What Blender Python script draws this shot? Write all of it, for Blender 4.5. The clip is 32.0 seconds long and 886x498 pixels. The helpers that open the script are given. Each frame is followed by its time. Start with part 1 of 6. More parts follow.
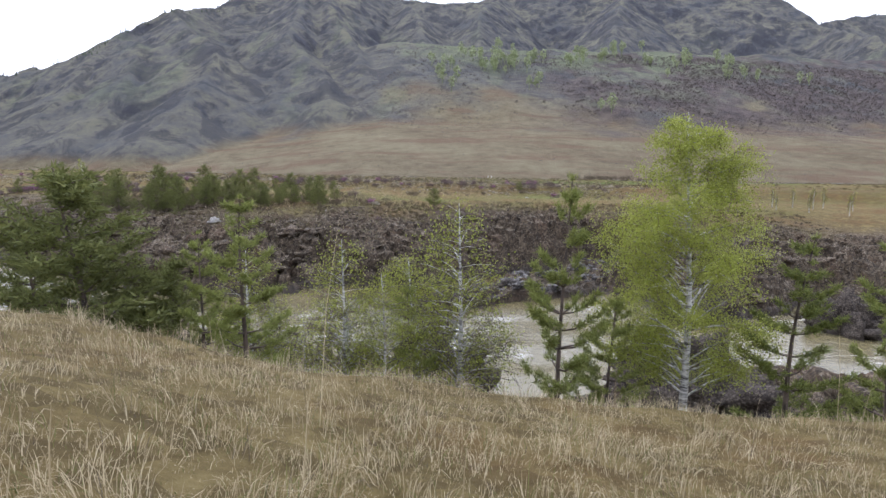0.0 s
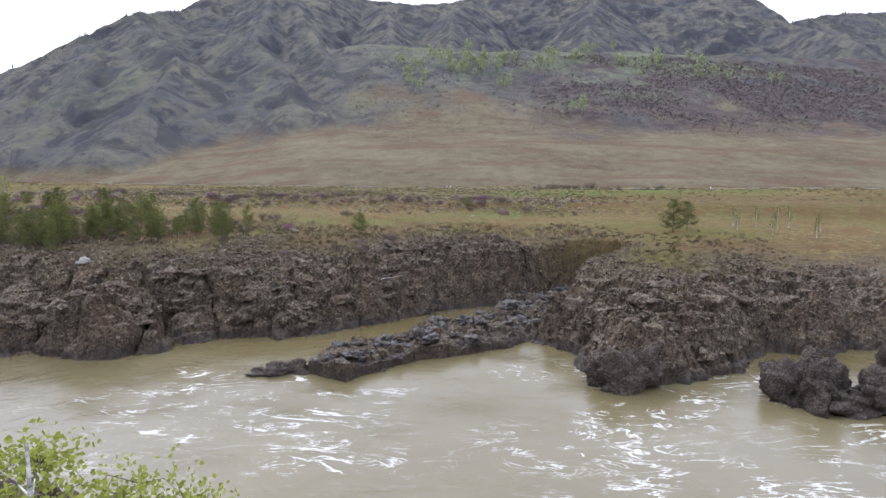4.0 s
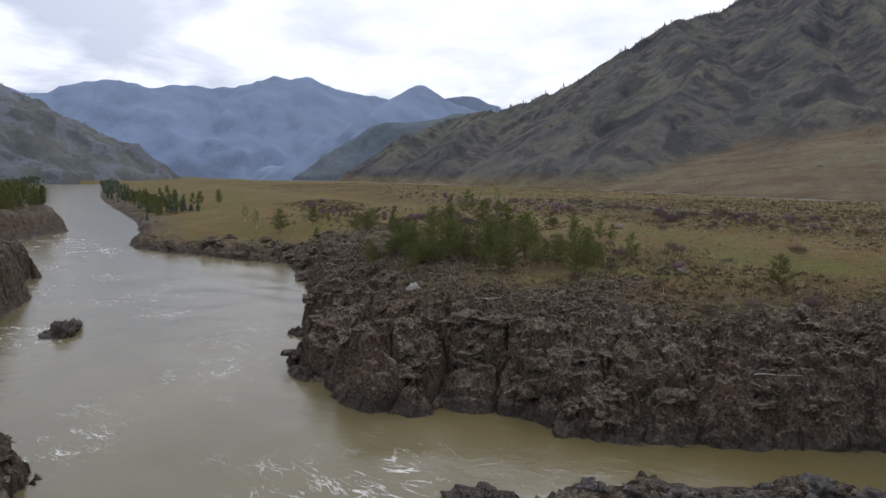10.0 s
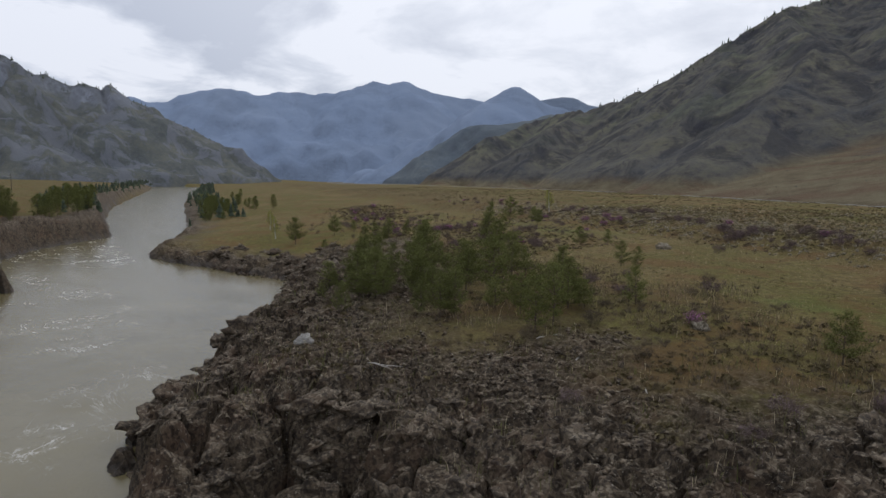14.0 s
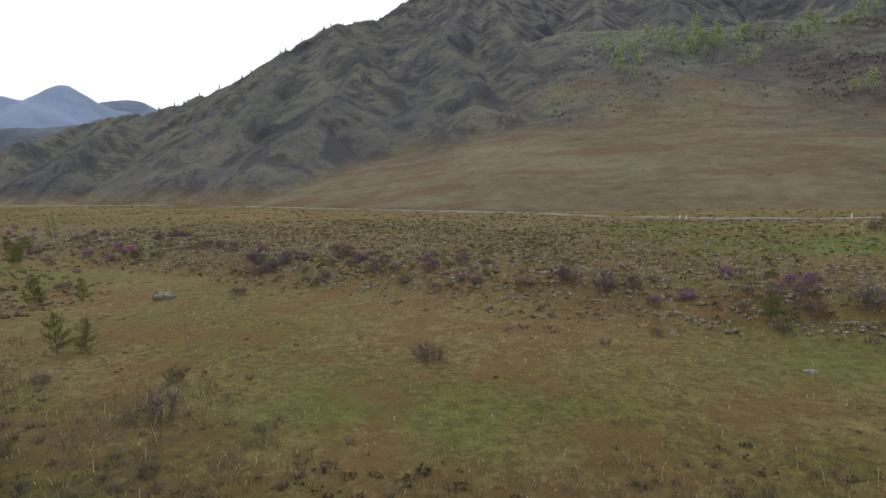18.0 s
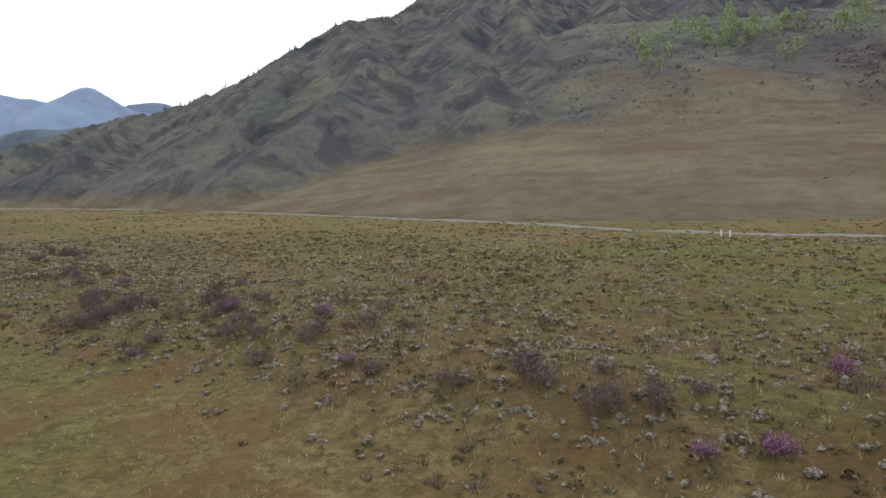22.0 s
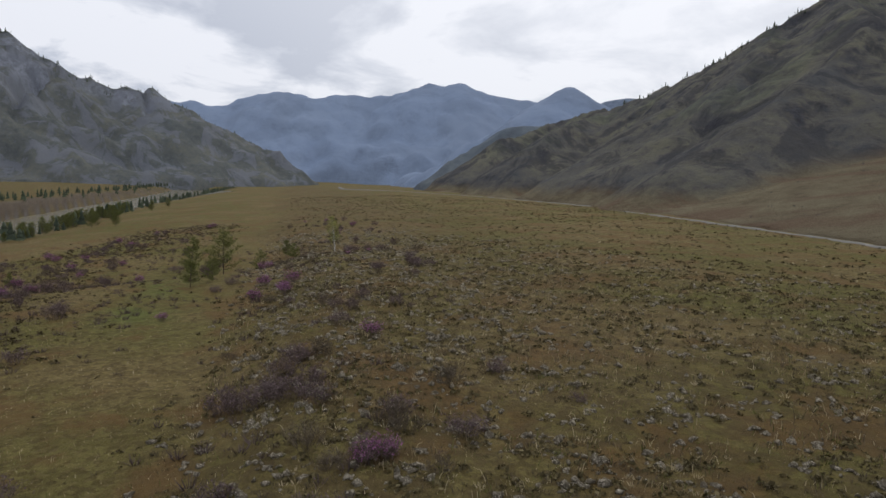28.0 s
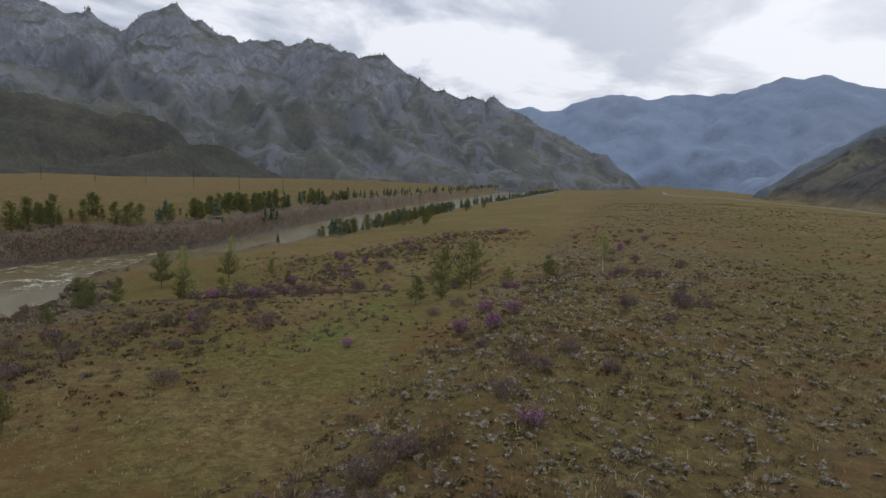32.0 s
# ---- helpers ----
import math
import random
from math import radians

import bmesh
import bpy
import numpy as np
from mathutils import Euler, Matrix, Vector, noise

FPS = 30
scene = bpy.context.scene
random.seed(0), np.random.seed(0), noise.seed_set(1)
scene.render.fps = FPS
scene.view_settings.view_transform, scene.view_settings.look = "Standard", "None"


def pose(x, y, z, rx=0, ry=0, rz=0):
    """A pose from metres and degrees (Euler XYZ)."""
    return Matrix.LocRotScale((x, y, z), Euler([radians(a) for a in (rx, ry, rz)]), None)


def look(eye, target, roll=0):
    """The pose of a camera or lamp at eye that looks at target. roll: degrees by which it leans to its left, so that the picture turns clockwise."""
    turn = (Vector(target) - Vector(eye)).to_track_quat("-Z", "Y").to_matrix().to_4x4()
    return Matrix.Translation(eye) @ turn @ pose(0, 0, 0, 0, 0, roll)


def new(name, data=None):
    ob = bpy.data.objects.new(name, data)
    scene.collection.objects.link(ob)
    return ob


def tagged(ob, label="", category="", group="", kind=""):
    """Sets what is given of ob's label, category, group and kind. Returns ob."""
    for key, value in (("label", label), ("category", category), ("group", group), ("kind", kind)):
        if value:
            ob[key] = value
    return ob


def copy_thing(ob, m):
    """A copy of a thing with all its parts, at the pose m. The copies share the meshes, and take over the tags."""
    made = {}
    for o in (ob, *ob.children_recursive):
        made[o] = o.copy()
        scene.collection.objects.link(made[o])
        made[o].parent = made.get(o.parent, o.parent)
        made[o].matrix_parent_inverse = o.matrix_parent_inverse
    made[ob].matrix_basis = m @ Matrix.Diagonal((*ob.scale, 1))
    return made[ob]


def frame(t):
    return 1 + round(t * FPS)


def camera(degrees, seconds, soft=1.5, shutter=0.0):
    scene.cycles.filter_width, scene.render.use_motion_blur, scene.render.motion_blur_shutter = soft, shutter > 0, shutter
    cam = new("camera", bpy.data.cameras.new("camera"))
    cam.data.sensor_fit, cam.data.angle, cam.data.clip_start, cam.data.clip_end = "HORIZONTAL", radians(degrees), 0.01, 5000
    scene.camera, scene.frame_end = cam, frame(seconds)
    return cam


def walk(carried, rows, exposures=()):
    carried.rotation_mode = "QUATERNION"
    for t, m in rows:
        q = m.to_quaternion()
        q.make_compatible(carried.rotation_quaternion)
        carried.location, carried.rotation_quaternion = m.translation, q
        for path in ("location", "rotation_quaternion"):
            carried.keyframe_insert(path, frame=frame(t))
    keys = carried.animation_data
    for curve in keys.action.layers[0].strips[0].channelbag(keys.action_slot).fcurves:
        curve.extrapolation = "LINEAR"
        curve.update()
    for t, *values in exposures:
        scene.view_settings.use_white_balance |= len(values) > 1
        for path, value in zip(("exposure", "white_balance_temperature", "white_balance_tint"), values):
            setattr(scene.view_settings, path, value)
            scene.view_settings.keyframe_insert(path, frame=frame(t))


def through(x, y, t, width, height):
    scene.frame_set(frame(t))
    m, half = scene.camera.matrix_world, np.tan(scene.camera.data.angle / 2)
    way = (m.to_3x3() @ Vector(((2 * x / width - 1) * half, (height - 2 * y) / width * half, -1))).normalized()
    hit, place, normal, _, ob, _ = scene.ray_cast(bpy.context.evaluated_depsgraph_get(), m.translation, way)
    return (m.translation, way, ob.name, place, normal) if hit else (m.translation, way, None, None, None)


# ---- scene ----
cam = camera(69.3, 32.0)
METRES, EYE, TILT, LEAN, TURN = 150.0, 1.7, -6.5, -1.0, 0.0
ROWS = [
    (0.0, 0.0, 0.0, 0.0, 0.0, 0.0, -0.0),
    (0.5, 0.0023, 0.006, 0.0016, -0.1, -0.01, 0.1),
    (1.0, 0.006, 0.0126, 0.0062, -0.27, -0.02, 0.18),
    (1.5, 0.0108, 0.0198, 0.0108, -0.87, 0.02, 0.37),
    (2.0, 0.0164, 0.027, 0.0152, -1.51, 0.02, 0.59),
    (2.5, 0.0228, 0.035, 0.0188, -1.94, 0.06, 0.76),
    (4.5, 0.054, 0.0709, 0.025, -1.16, 0.05, 1.24),
    (5.0, 0.0624, 0.0795, 0.0255, 6.44, 0.21, 0.13),
    (5.5, 0.0698, 0.0883, 0.0283, 17.41, 0.08, -1.39),
    (6.0, 0.0782, 0.0977, 0.0319, 23.28, -0.16, -2.21),
    (6.5, 0.0839, 0.1085, 0.0336, 24.72, -0.17, -2.4),
    (7.0, 0.0881, 0.1208, 0.0351, 26.36, -0.23, -2.61),
    (7.5, 0.0914, 0.1342, 0.037, 27.3, -0.27, -2.68),
    (8.0, 0.0941, 0.1479, 0.0396, 27.22, -0.26, -2.61),
    (8.5, 0.0963, 0.1624, 0.0424, 26.68, -0.19, -2.52),
    (9.0, 0.0977, 0.1772, 0.0452, 27.87, -0.13, -2.62),
    (9.5, 0.0996, 0.1916, 0.0485, 33.84, -0.47, -3.4),
    (10.0, 0.1011, 0.2074, 0.051, 43.6, -1.03, -4.51),
    (10.5, 0.1027, 0.2246, 0.0532, 50.0, -1.52, -5.19),
    (11.0, 0.1021, 0.2414, 0.0556, 52.5, -1.73, -5.48),
    (11.5, 0.1003, 0.2586, 0.0581, 54.01, -1.82, -5.63),
    (12.0, 0.0976, 0.2755, 0.0607, 54.74, -1.83, -5.67),
    (12.5, 0.0941, 0.2916, 0.0629, 54.59, -1.78, -5.65),
    (13.0, 0.0898, 0.3092, 0.0656, 53.89, -1.73, -5.51),
    (13.5, 0.0853, 0.3271, 0.0686, 52.96, -1.62, -5.35),
    (15.5, 0.0667, 0.3975, 0.082, 49.05, -1.22, -4.55),
    (16.0, 0.0611, 0.4174, 0.086, 45.4, -0.92, -4.02),
    (16.5, 0.0551, 0.4373, 0.0893, 36.59, -0.27, -2.92),
    (17.0, 0.0494, 0.457, 0.0926, 26.54, 0.32, -1.44),
    (17.5, 0.0443, 0.4766, 0.0957, 20.67, 0.54, -0.42),
    (18.0, 0.0409, 0.497, 0.0983, 16.75, 0.67, 0.3),
    (18.5, 0.0387, 0.5178, 0.1008, 13.04, 0.71, 0.99),
    (19.0, 0.0373, 0.5392, 0.1031, 11.1, 0.74, 1.39),
    (19.5, 0.0372, 0.561, 0.1055, 10.59, 0.79, 1.49),
    (20.0, 0.0377, 0.5832, 0.108, 10.61, 0.81, 1.56),
    (20.5, 0.0387, 0.6054, 0.1105, 10.89, 0.84, 1.47),
    (21.0, 0.0393, 0.6266, 0.1133, 12.34, 0.86, 1.12),
    (21.5, 0.0401, 0.6465, 0.1159, 16.5, 0.92, 0.39),
    (22.0, 0.0407, 0.6657, 0.1186, 18.88, 0.87, -0.06),
    (22.5, 0.0404, 0.6837, 0.1213, 22.26, 0.78, -0.77),
    (23.0, 0.0393, 0.7004, 0.1238, 33.87, 0.37, -2.69),
    (23.5, 0.0387, 0.7178, 0.1261, 44.69, -0.33, -4.29),
    (24.0, 0.0363, 0.7337, 0.1285, 50.07, -0.81, -5.07),
    (24.5, 0.0326, 0.7485, 0.1314, 54.88, -1.27, -5.75),
    (26.5, 0.0107, 0.7988, 0.1443, 58.0, -1.81, -6.1),
    (27.0, 0.0042, 0.8105, 0.1467, 57.68, -1.79, -6.04),
    (27.5, -0.0025, 0.822, 0.1486, 57.22, -1.74, -5.97),
    (28.0, -0.0094, 0.833, 0.1504, 58.23, -1.86, -6.02),
    (28.5, -0.0161, 0.8442, 0.152, 61.26, -2.2, -6.28),
    (29.0, -0.0233, 0.8548, 0.1533, 64.51, -2.51, -6.6),
    (29.5, -0.0307, 0.8655, 0.1547, 69.69, -3.12, -7.02),
    (30.0, -0.0386, 0.8753, 0.1563, 73.49, -3.61, -7.33),
    (30.5, -0.0469, 0.8843, 0.1586, 79.0, -4.31, -7.78),
    (31.0, -0.0558, 0.8931, 0.1608, 82.65, -4.73, -8.02),
    (31.5, -0.0652, 0.9011, 0.1631, 85.14, -5.04, -8.21),
    (32.0, -0.075, 0.9083, 0.1653, 87.07, -5.25, -8.32),
]
EXPOSURES = [(0.0, 1.3, 5600, 17), (2.5, 1.35, 5520, 18), (4.5, 1.2, 5700, 18), (5.0, 1.1, 5800, 18), (5.5, 0.7, 5730, 16), (6.0, 0.47, 5700, 15), (6.5, 0.33, 5700, 15), (9.0, 0.22, 5700, 15), (10.0, 0.2, 5850, 15), (10.5, 0.05, 5850, 14), (13.5, -0.05, 5920, 13),
             (16.0, -0.05, 6050, 13), (17.0, 0.2, 6000, 13), (18.0, 0.5, 6150, 12), (19.0, 0.62, 6100, 12), (22.0, 0.73, 6000, 12), (23.0, 0.55, 6200, 12), (24.5, 0.06, 6150, 12), (29.0, -0.02, 6120, 13), (32.0, 0.02, 6120, 13)]
walk(cam, [(t, pose(0, 0, EYE, TILT, LEAN, TURN) @ pose(METRES * x, METRES * y, METRES * z, 90 + pitch, roll, yaw)) for t, x, y, z, yaw, pitch, roll in ROWS], EXPOSURES)


# ---- world, sun ----
SUN_AZ, SUN_EL = radians(30), radians(48)          # azimuth to the left of +y


def node(nt, kind, **values):
    n = nt.nodes.new(kind)
    for key, value in values.items():
        if key in n.inputs:
            n.inputs[key].default_value = value
        else:
            setattr(n, key, value)
    return n


def sky_world():
    world = bpy.data.worlds.new("overcast_sky")
    scene.world = world
    world.use_nodes = True
    nt = world.node_tree
    nt.nodes.clear()
    L = nt.links.new
    out, bg = node(nt, "ShaderNodeOutputWorld"), node(nt, "ShaderNodeBackground")
    sky = node(nt, "ShaderNodeTexSky", sky_type="NISHITA", sun_disc=False)
    sky.sun_elevation, sky.sun_rotation = SUN_EL, -SUN_AZ
    sky.air_density, sky.dust_density = 1.0, 2.0
    dim = node(nt, "ShaderNodeVectorMath", operation="SCALE")
    dim.inputs["Scale"].default_value = 0.10
    L(sky.outputs[0], dim.inputs[0])
    tc = node(nt, "ShaderNodeTexCoord")
    sep = node(nt, "ShaderNodeSeparateXYZ")
    L(tc.outputs["Generated"], sep.inputs[0])
    up = node(nt, "ShaderNodeMath", operation="MAXIMUM")
    up.inputs[1].default_value = 0.0
    L(sep.outputs["Z"], up.inputs[0])
    add = node(nt, "ShaderNodeMath", operation="ADD")
    add.inputs[1].default_value = 0.22
    L(up.outputs[0], add.inputs[0])
    flat = []
    for axis in "XY":
        d = node(nt, "ShaderNodeMath", operation="DIVIDE")
        L(sep.outputs[axis], d.inputs[0]), L(add.outputs[0], d.inputs[1])
        flat.append(d)
    com = node(nt, "ShaderNodeCombineXYZ")
    L(flat[0].outputs[0], com.inputs[0]), L(flat[1].outputs[0], com.inputs[1])
    com.inputs[2].default_value = 3.7
    big = node(nt, "ShaderNodeTexNoise", Scale=2.0, Detail=9.0, Roughness=0.56, Distortion=0.3)
    L(com.outputs[0], big.inputs["Vector"])
    ramp = node(nt, "ShaderNodeValToRGB")
    e = ramp.color_ramp.elements
    e[0].position, e[0].color = 0.39, (0.55, 0.59, 0.67, 1)
    e[1].position, e[1].color = 0.555, (1.12, 1.12, 1.12, 1)
    mid = e.new(0.47)
    mid.color = (0.79, 0.82, 0.87, 1)
    L(big.outputs["Fac"], ramp.inputs[0])
    # the cloud layer thins towards the hidden sun
    sun = node(nt, "ShaderNodeVectorMath", operation="DOT_PRODUCT")
    L(tc.outputs["Generated"], sun.inputs[0])
    sun.inputs[1].default_value = (-math.sin(SUN_AZ) * math.cos(SUN_EL), math.cos(SUN_AZ) * math.cos(SUN_EL), math.sin(SUN_EL))
    glow = node(nt, "ShaderNodeMapRange")
    for key, v in (("From Min", 0.45), ("From Max", 1.0), ("To Min", 0.0), ("To Max", 0.9)):
        glow.inputs[key].default_value = v
    L(sun.outputs["Value"], glow.inputs[0])
    bright = node(nt, "ShaderNodeMix", data_type="RGBA")
    L(glow.outputs[0], bright.inputs["Factor"])
    L(ramp.outputs[0], bright.inputs[6])
    bright.inputs[7].default_value = (1.25, 1.24, 1.2, 1)
    mix = node(nt, "ShaderNodeMix", data_type="RGBA")
    mix.inputs["Factor"].default_value = 0.92
    L(dim.outputs[0], mix.inputs[6]), L(bright.outputs[2], mix.inputs[7])
    L(mix.outputs[2], bg.inputs["Color"])
    dome = node(nt, "ShaderNodeMapRange")
    for key, v in (("From Min", 0.0), ("From Max", 0.7), ("To Min", 0.76), ("To Max", 0.93)):
        dome.inputs[key].default_value = v
    L(up.outputs[0], dome.inputs[0])
    L(dome.outputs[0], bg.inputs["Strength"])
    L(bg.outputs[0], out.inputs[0])


sky_world()
sun_data = bpy.data.lights.new("sun", "SUN")
sun_data.energy, sun_data.angle, sun_data.color = 0.45, radians(20), (1.0, 0.95, 0.88)
sun_lamp = new("sun", sun_data)
sun_lamp.matrix_world = look((-300 * math.sin(SUN_AZ), 300 * math.cos(SUN_AZ), 300), (0, 0, 0))

# ---- noise ----


def lattice(ix, iy, seed):
    h = (ix.astype(np.int64) * 374761393 + iy.astype(np.int64) * 668265263 + seed * 974634777) & 0xFFFFFFFF
    h = ((h ^ (h >> 13)) * 1274126177) & 0xFFFFFFFF
    return ((h ^ (h >> 16)) & 0xFFFF) / 65535.0


def vnoise(x, y, seed=0):
    ix, iy = np.floor(x), np.floor(y)
    fx, fy = x - ix, y - iy
    fx, fy = fx * fx * fx * (fx * (fx * 6 - 15) + 10), fy * fy * fy * (fy * (fy * 6 - 15) + 10)
    a, b = lattice(ix, iy, seed), lattice(ix + 1, iy, seed)
    c, d = lattice(ix, iy + 1, seed), lattice(ix + 1, iy + 1, seed)
    return (a + (b - a) * fx) * (1 - fy) + (c + (d - c) * fx) * fy


def fbm(x, y, octaves=4, seed=0, gain=0.5):
    total, amp, norm = 0.0, 1.0, 0.0
    for k in range(octaves):
        total, norm = total + amp * vnoise(x * 1.03 ** k, y, seed + 17 * k), norm + amp
        # turned at every octave, so that the lattice does not show
        x, y, amp = 1.6 * x - 1.2 * y + 3.1, 1.2 * x + 1.6 * y - 1.7, amp * gain
    return total / norm


def ridged(x, y, octaves=4, seed=0):
    total, amp, norm = 0.0, 1.0, 0.0
    for k in range(octaves):
        total, norm = total + amp * (1 - np.abs(2 * vnoise(x, y, seed + 13 * k) - 1)), norm + amp
        x, y, amp = 1.6 * x - 1.2 * y + 5.3, 1.2 * x + 1.6 * y + 2.9, amp * 0.5
    return total / norm


def worley(x, y, seed=0):
    """Distances to the nearest and second nearest scattered point, and a number of the nearest one."""
    ix, iy = np.floor(x), np.floor(y)
    f1, f2, who = np.full(x.shape, 9.0), np.full(x.shape, 9.0), np.zeros(x.shape)
    for dx in (-1, 0, 1):
        for dy in (-1, 0, 1):
            cx, cy = ix + dx, iy + dy
            px, py = cx + lattice(cx, cy, seed), cy + lattice(cx, cy, seed + 7)
            d = np.hypot(px - x, py - y)
            nearer = d < f1
            f2 = np.where(nearer, f1, np.minimum(f2, d))
            who = np.where(nearer, lattice(cx, cy, seed + 29), who)
            f1 = np.minimum(f1, d)
    return f1, f2, who


def smooth(a, b, x):
    t = np.clip((x - a) / (b - a), 0, 1)
    return t * t * (3 - 2 * t)


# ---- lie of the land ----
WATER = -9.6
NORTH_BANK = [(900, -10), (300, 25), (120, 50), (60, 57), (46, 60), (40, 58.5), (34, 57.8), (30.4, 53.8), (23.3, 50.5), (18, 51.2), (18.4, 58.2), (15.6, 63), (8.9, 58.5),
              (4.8, 56.5), (1.6, 53), (-1.2, 54.6), (0.7, 61.4), (7, 67), (13.5, 71.7), (14.5, 77.5), (8.8, 75), (2.9, 69.2), (-4.5, 64), (-5.6, 62.8), (-9, 64.3),
              (-12, 62.3), (-14.5, 58.8), (-18.7, 57.8), (-26.5, 58.3), (-30.4, 60.5), (-35.3, 65.1), (-39.2, 66.3), (-46.5, 73.5), (-71, 89.5), (-82, 93.5), (-100, 88.5), (-112, 84), (-128, 83.5),
              (-160, 98), (-209, 115), (-290, 137), (-389, 165), (-900, 330)]
SOUTH_BANK = [(-900, 270), (-381, 127), (-326, 113), (-250, 98), (-174, 86.5), (-152, 68.7), (-134, 60.5), (-110, 56), (-96, 59.6), (-92.5, 58.8), (-90, 52.8), (-82, 51.8), (-76, 53), (-73, 51.6), (-62, 46.6), (-50, 44.2), (-45.6, 41), (-33, 38.5), (-28, 40), (-22, 40.5),
              (-16.7, 38.5), (-10.5, 35), (-5.6, 33.8), (-1.2, 32.2), (0.9, 29), (2.2, 24.5), (4.8, 24), (7.2, 27.4), (9.5, 29.6), (15, 31), (18.5, 33), (21, 31), (30, 30), (60, 34), (120, 28), (300, 5), (900, -60)]
# the foot line from which the near bank climbs to its grassy brink
BANK_FOOT = [(-70, 51), (-45.6, 41), (-33, 38.5), (-28, 40), (-22, 40.5), (-16.7, 38.5), (-10.5, 35), (0, 32), (15, 30), (30, 30), (60, 34), (120, 28), (300, 5), (900, -60)]
RIVER = NORTH_BANK + SOUTH_BANK
LOW_BED = [(0, 54.5), (5, 59), (11, 64), (16, 69), (19, 76), (25, 81)]


def to_line(x, y, line):
    """Distance to a polyline."""
    best = np.full(x.shape, 1e9)
    for (ax, ay), (bx, by) in zip(line[:-1], line[1:]):
        ux, uy = bx - ax, by - ay
        t = np.clip(((x - ax) * ux + (y - ay) * uy) / (ux * ux + uy * uy), 0, 1)
        best = np.minimum(best, np.hypot(x - ax - t * ux, y - ay - t * uy))
    return best


def inside(x, y, ring):
    odd = np.zeros(x.shape, bool)
    for (ax, ay), (bx, by) in zip(ring, ring[1:] + ring[:1]):
        cross = (ay > y) != (by > y)
        odd ^= cross & (x < (bx - ax) * (y - ay) / ((by - ay) or 1e-9) + ax)
    return odd


def plain_z(x, y):
    """The open ground without banks: a low terrace edge runs across it, and it lifts towards the foot of the mountain."""
    u = y - (123 - 0.33 * x)
    z = -1.4 + 1.7 * smooth(-4, 7, u + 3 * (fbm(x / 9, y / 9, 2, 3) - 0.5)) + 0.9 * smooth(10, 70, u)
    z = z + 0.45 * smooth(-2, 6, u) * (fbm(x / 2.6, y / 2.6, 3, 15) - 0.5)
    return z + 0.5 * (fbm(x / 30, y / 30, 3, 5) - 0.5)


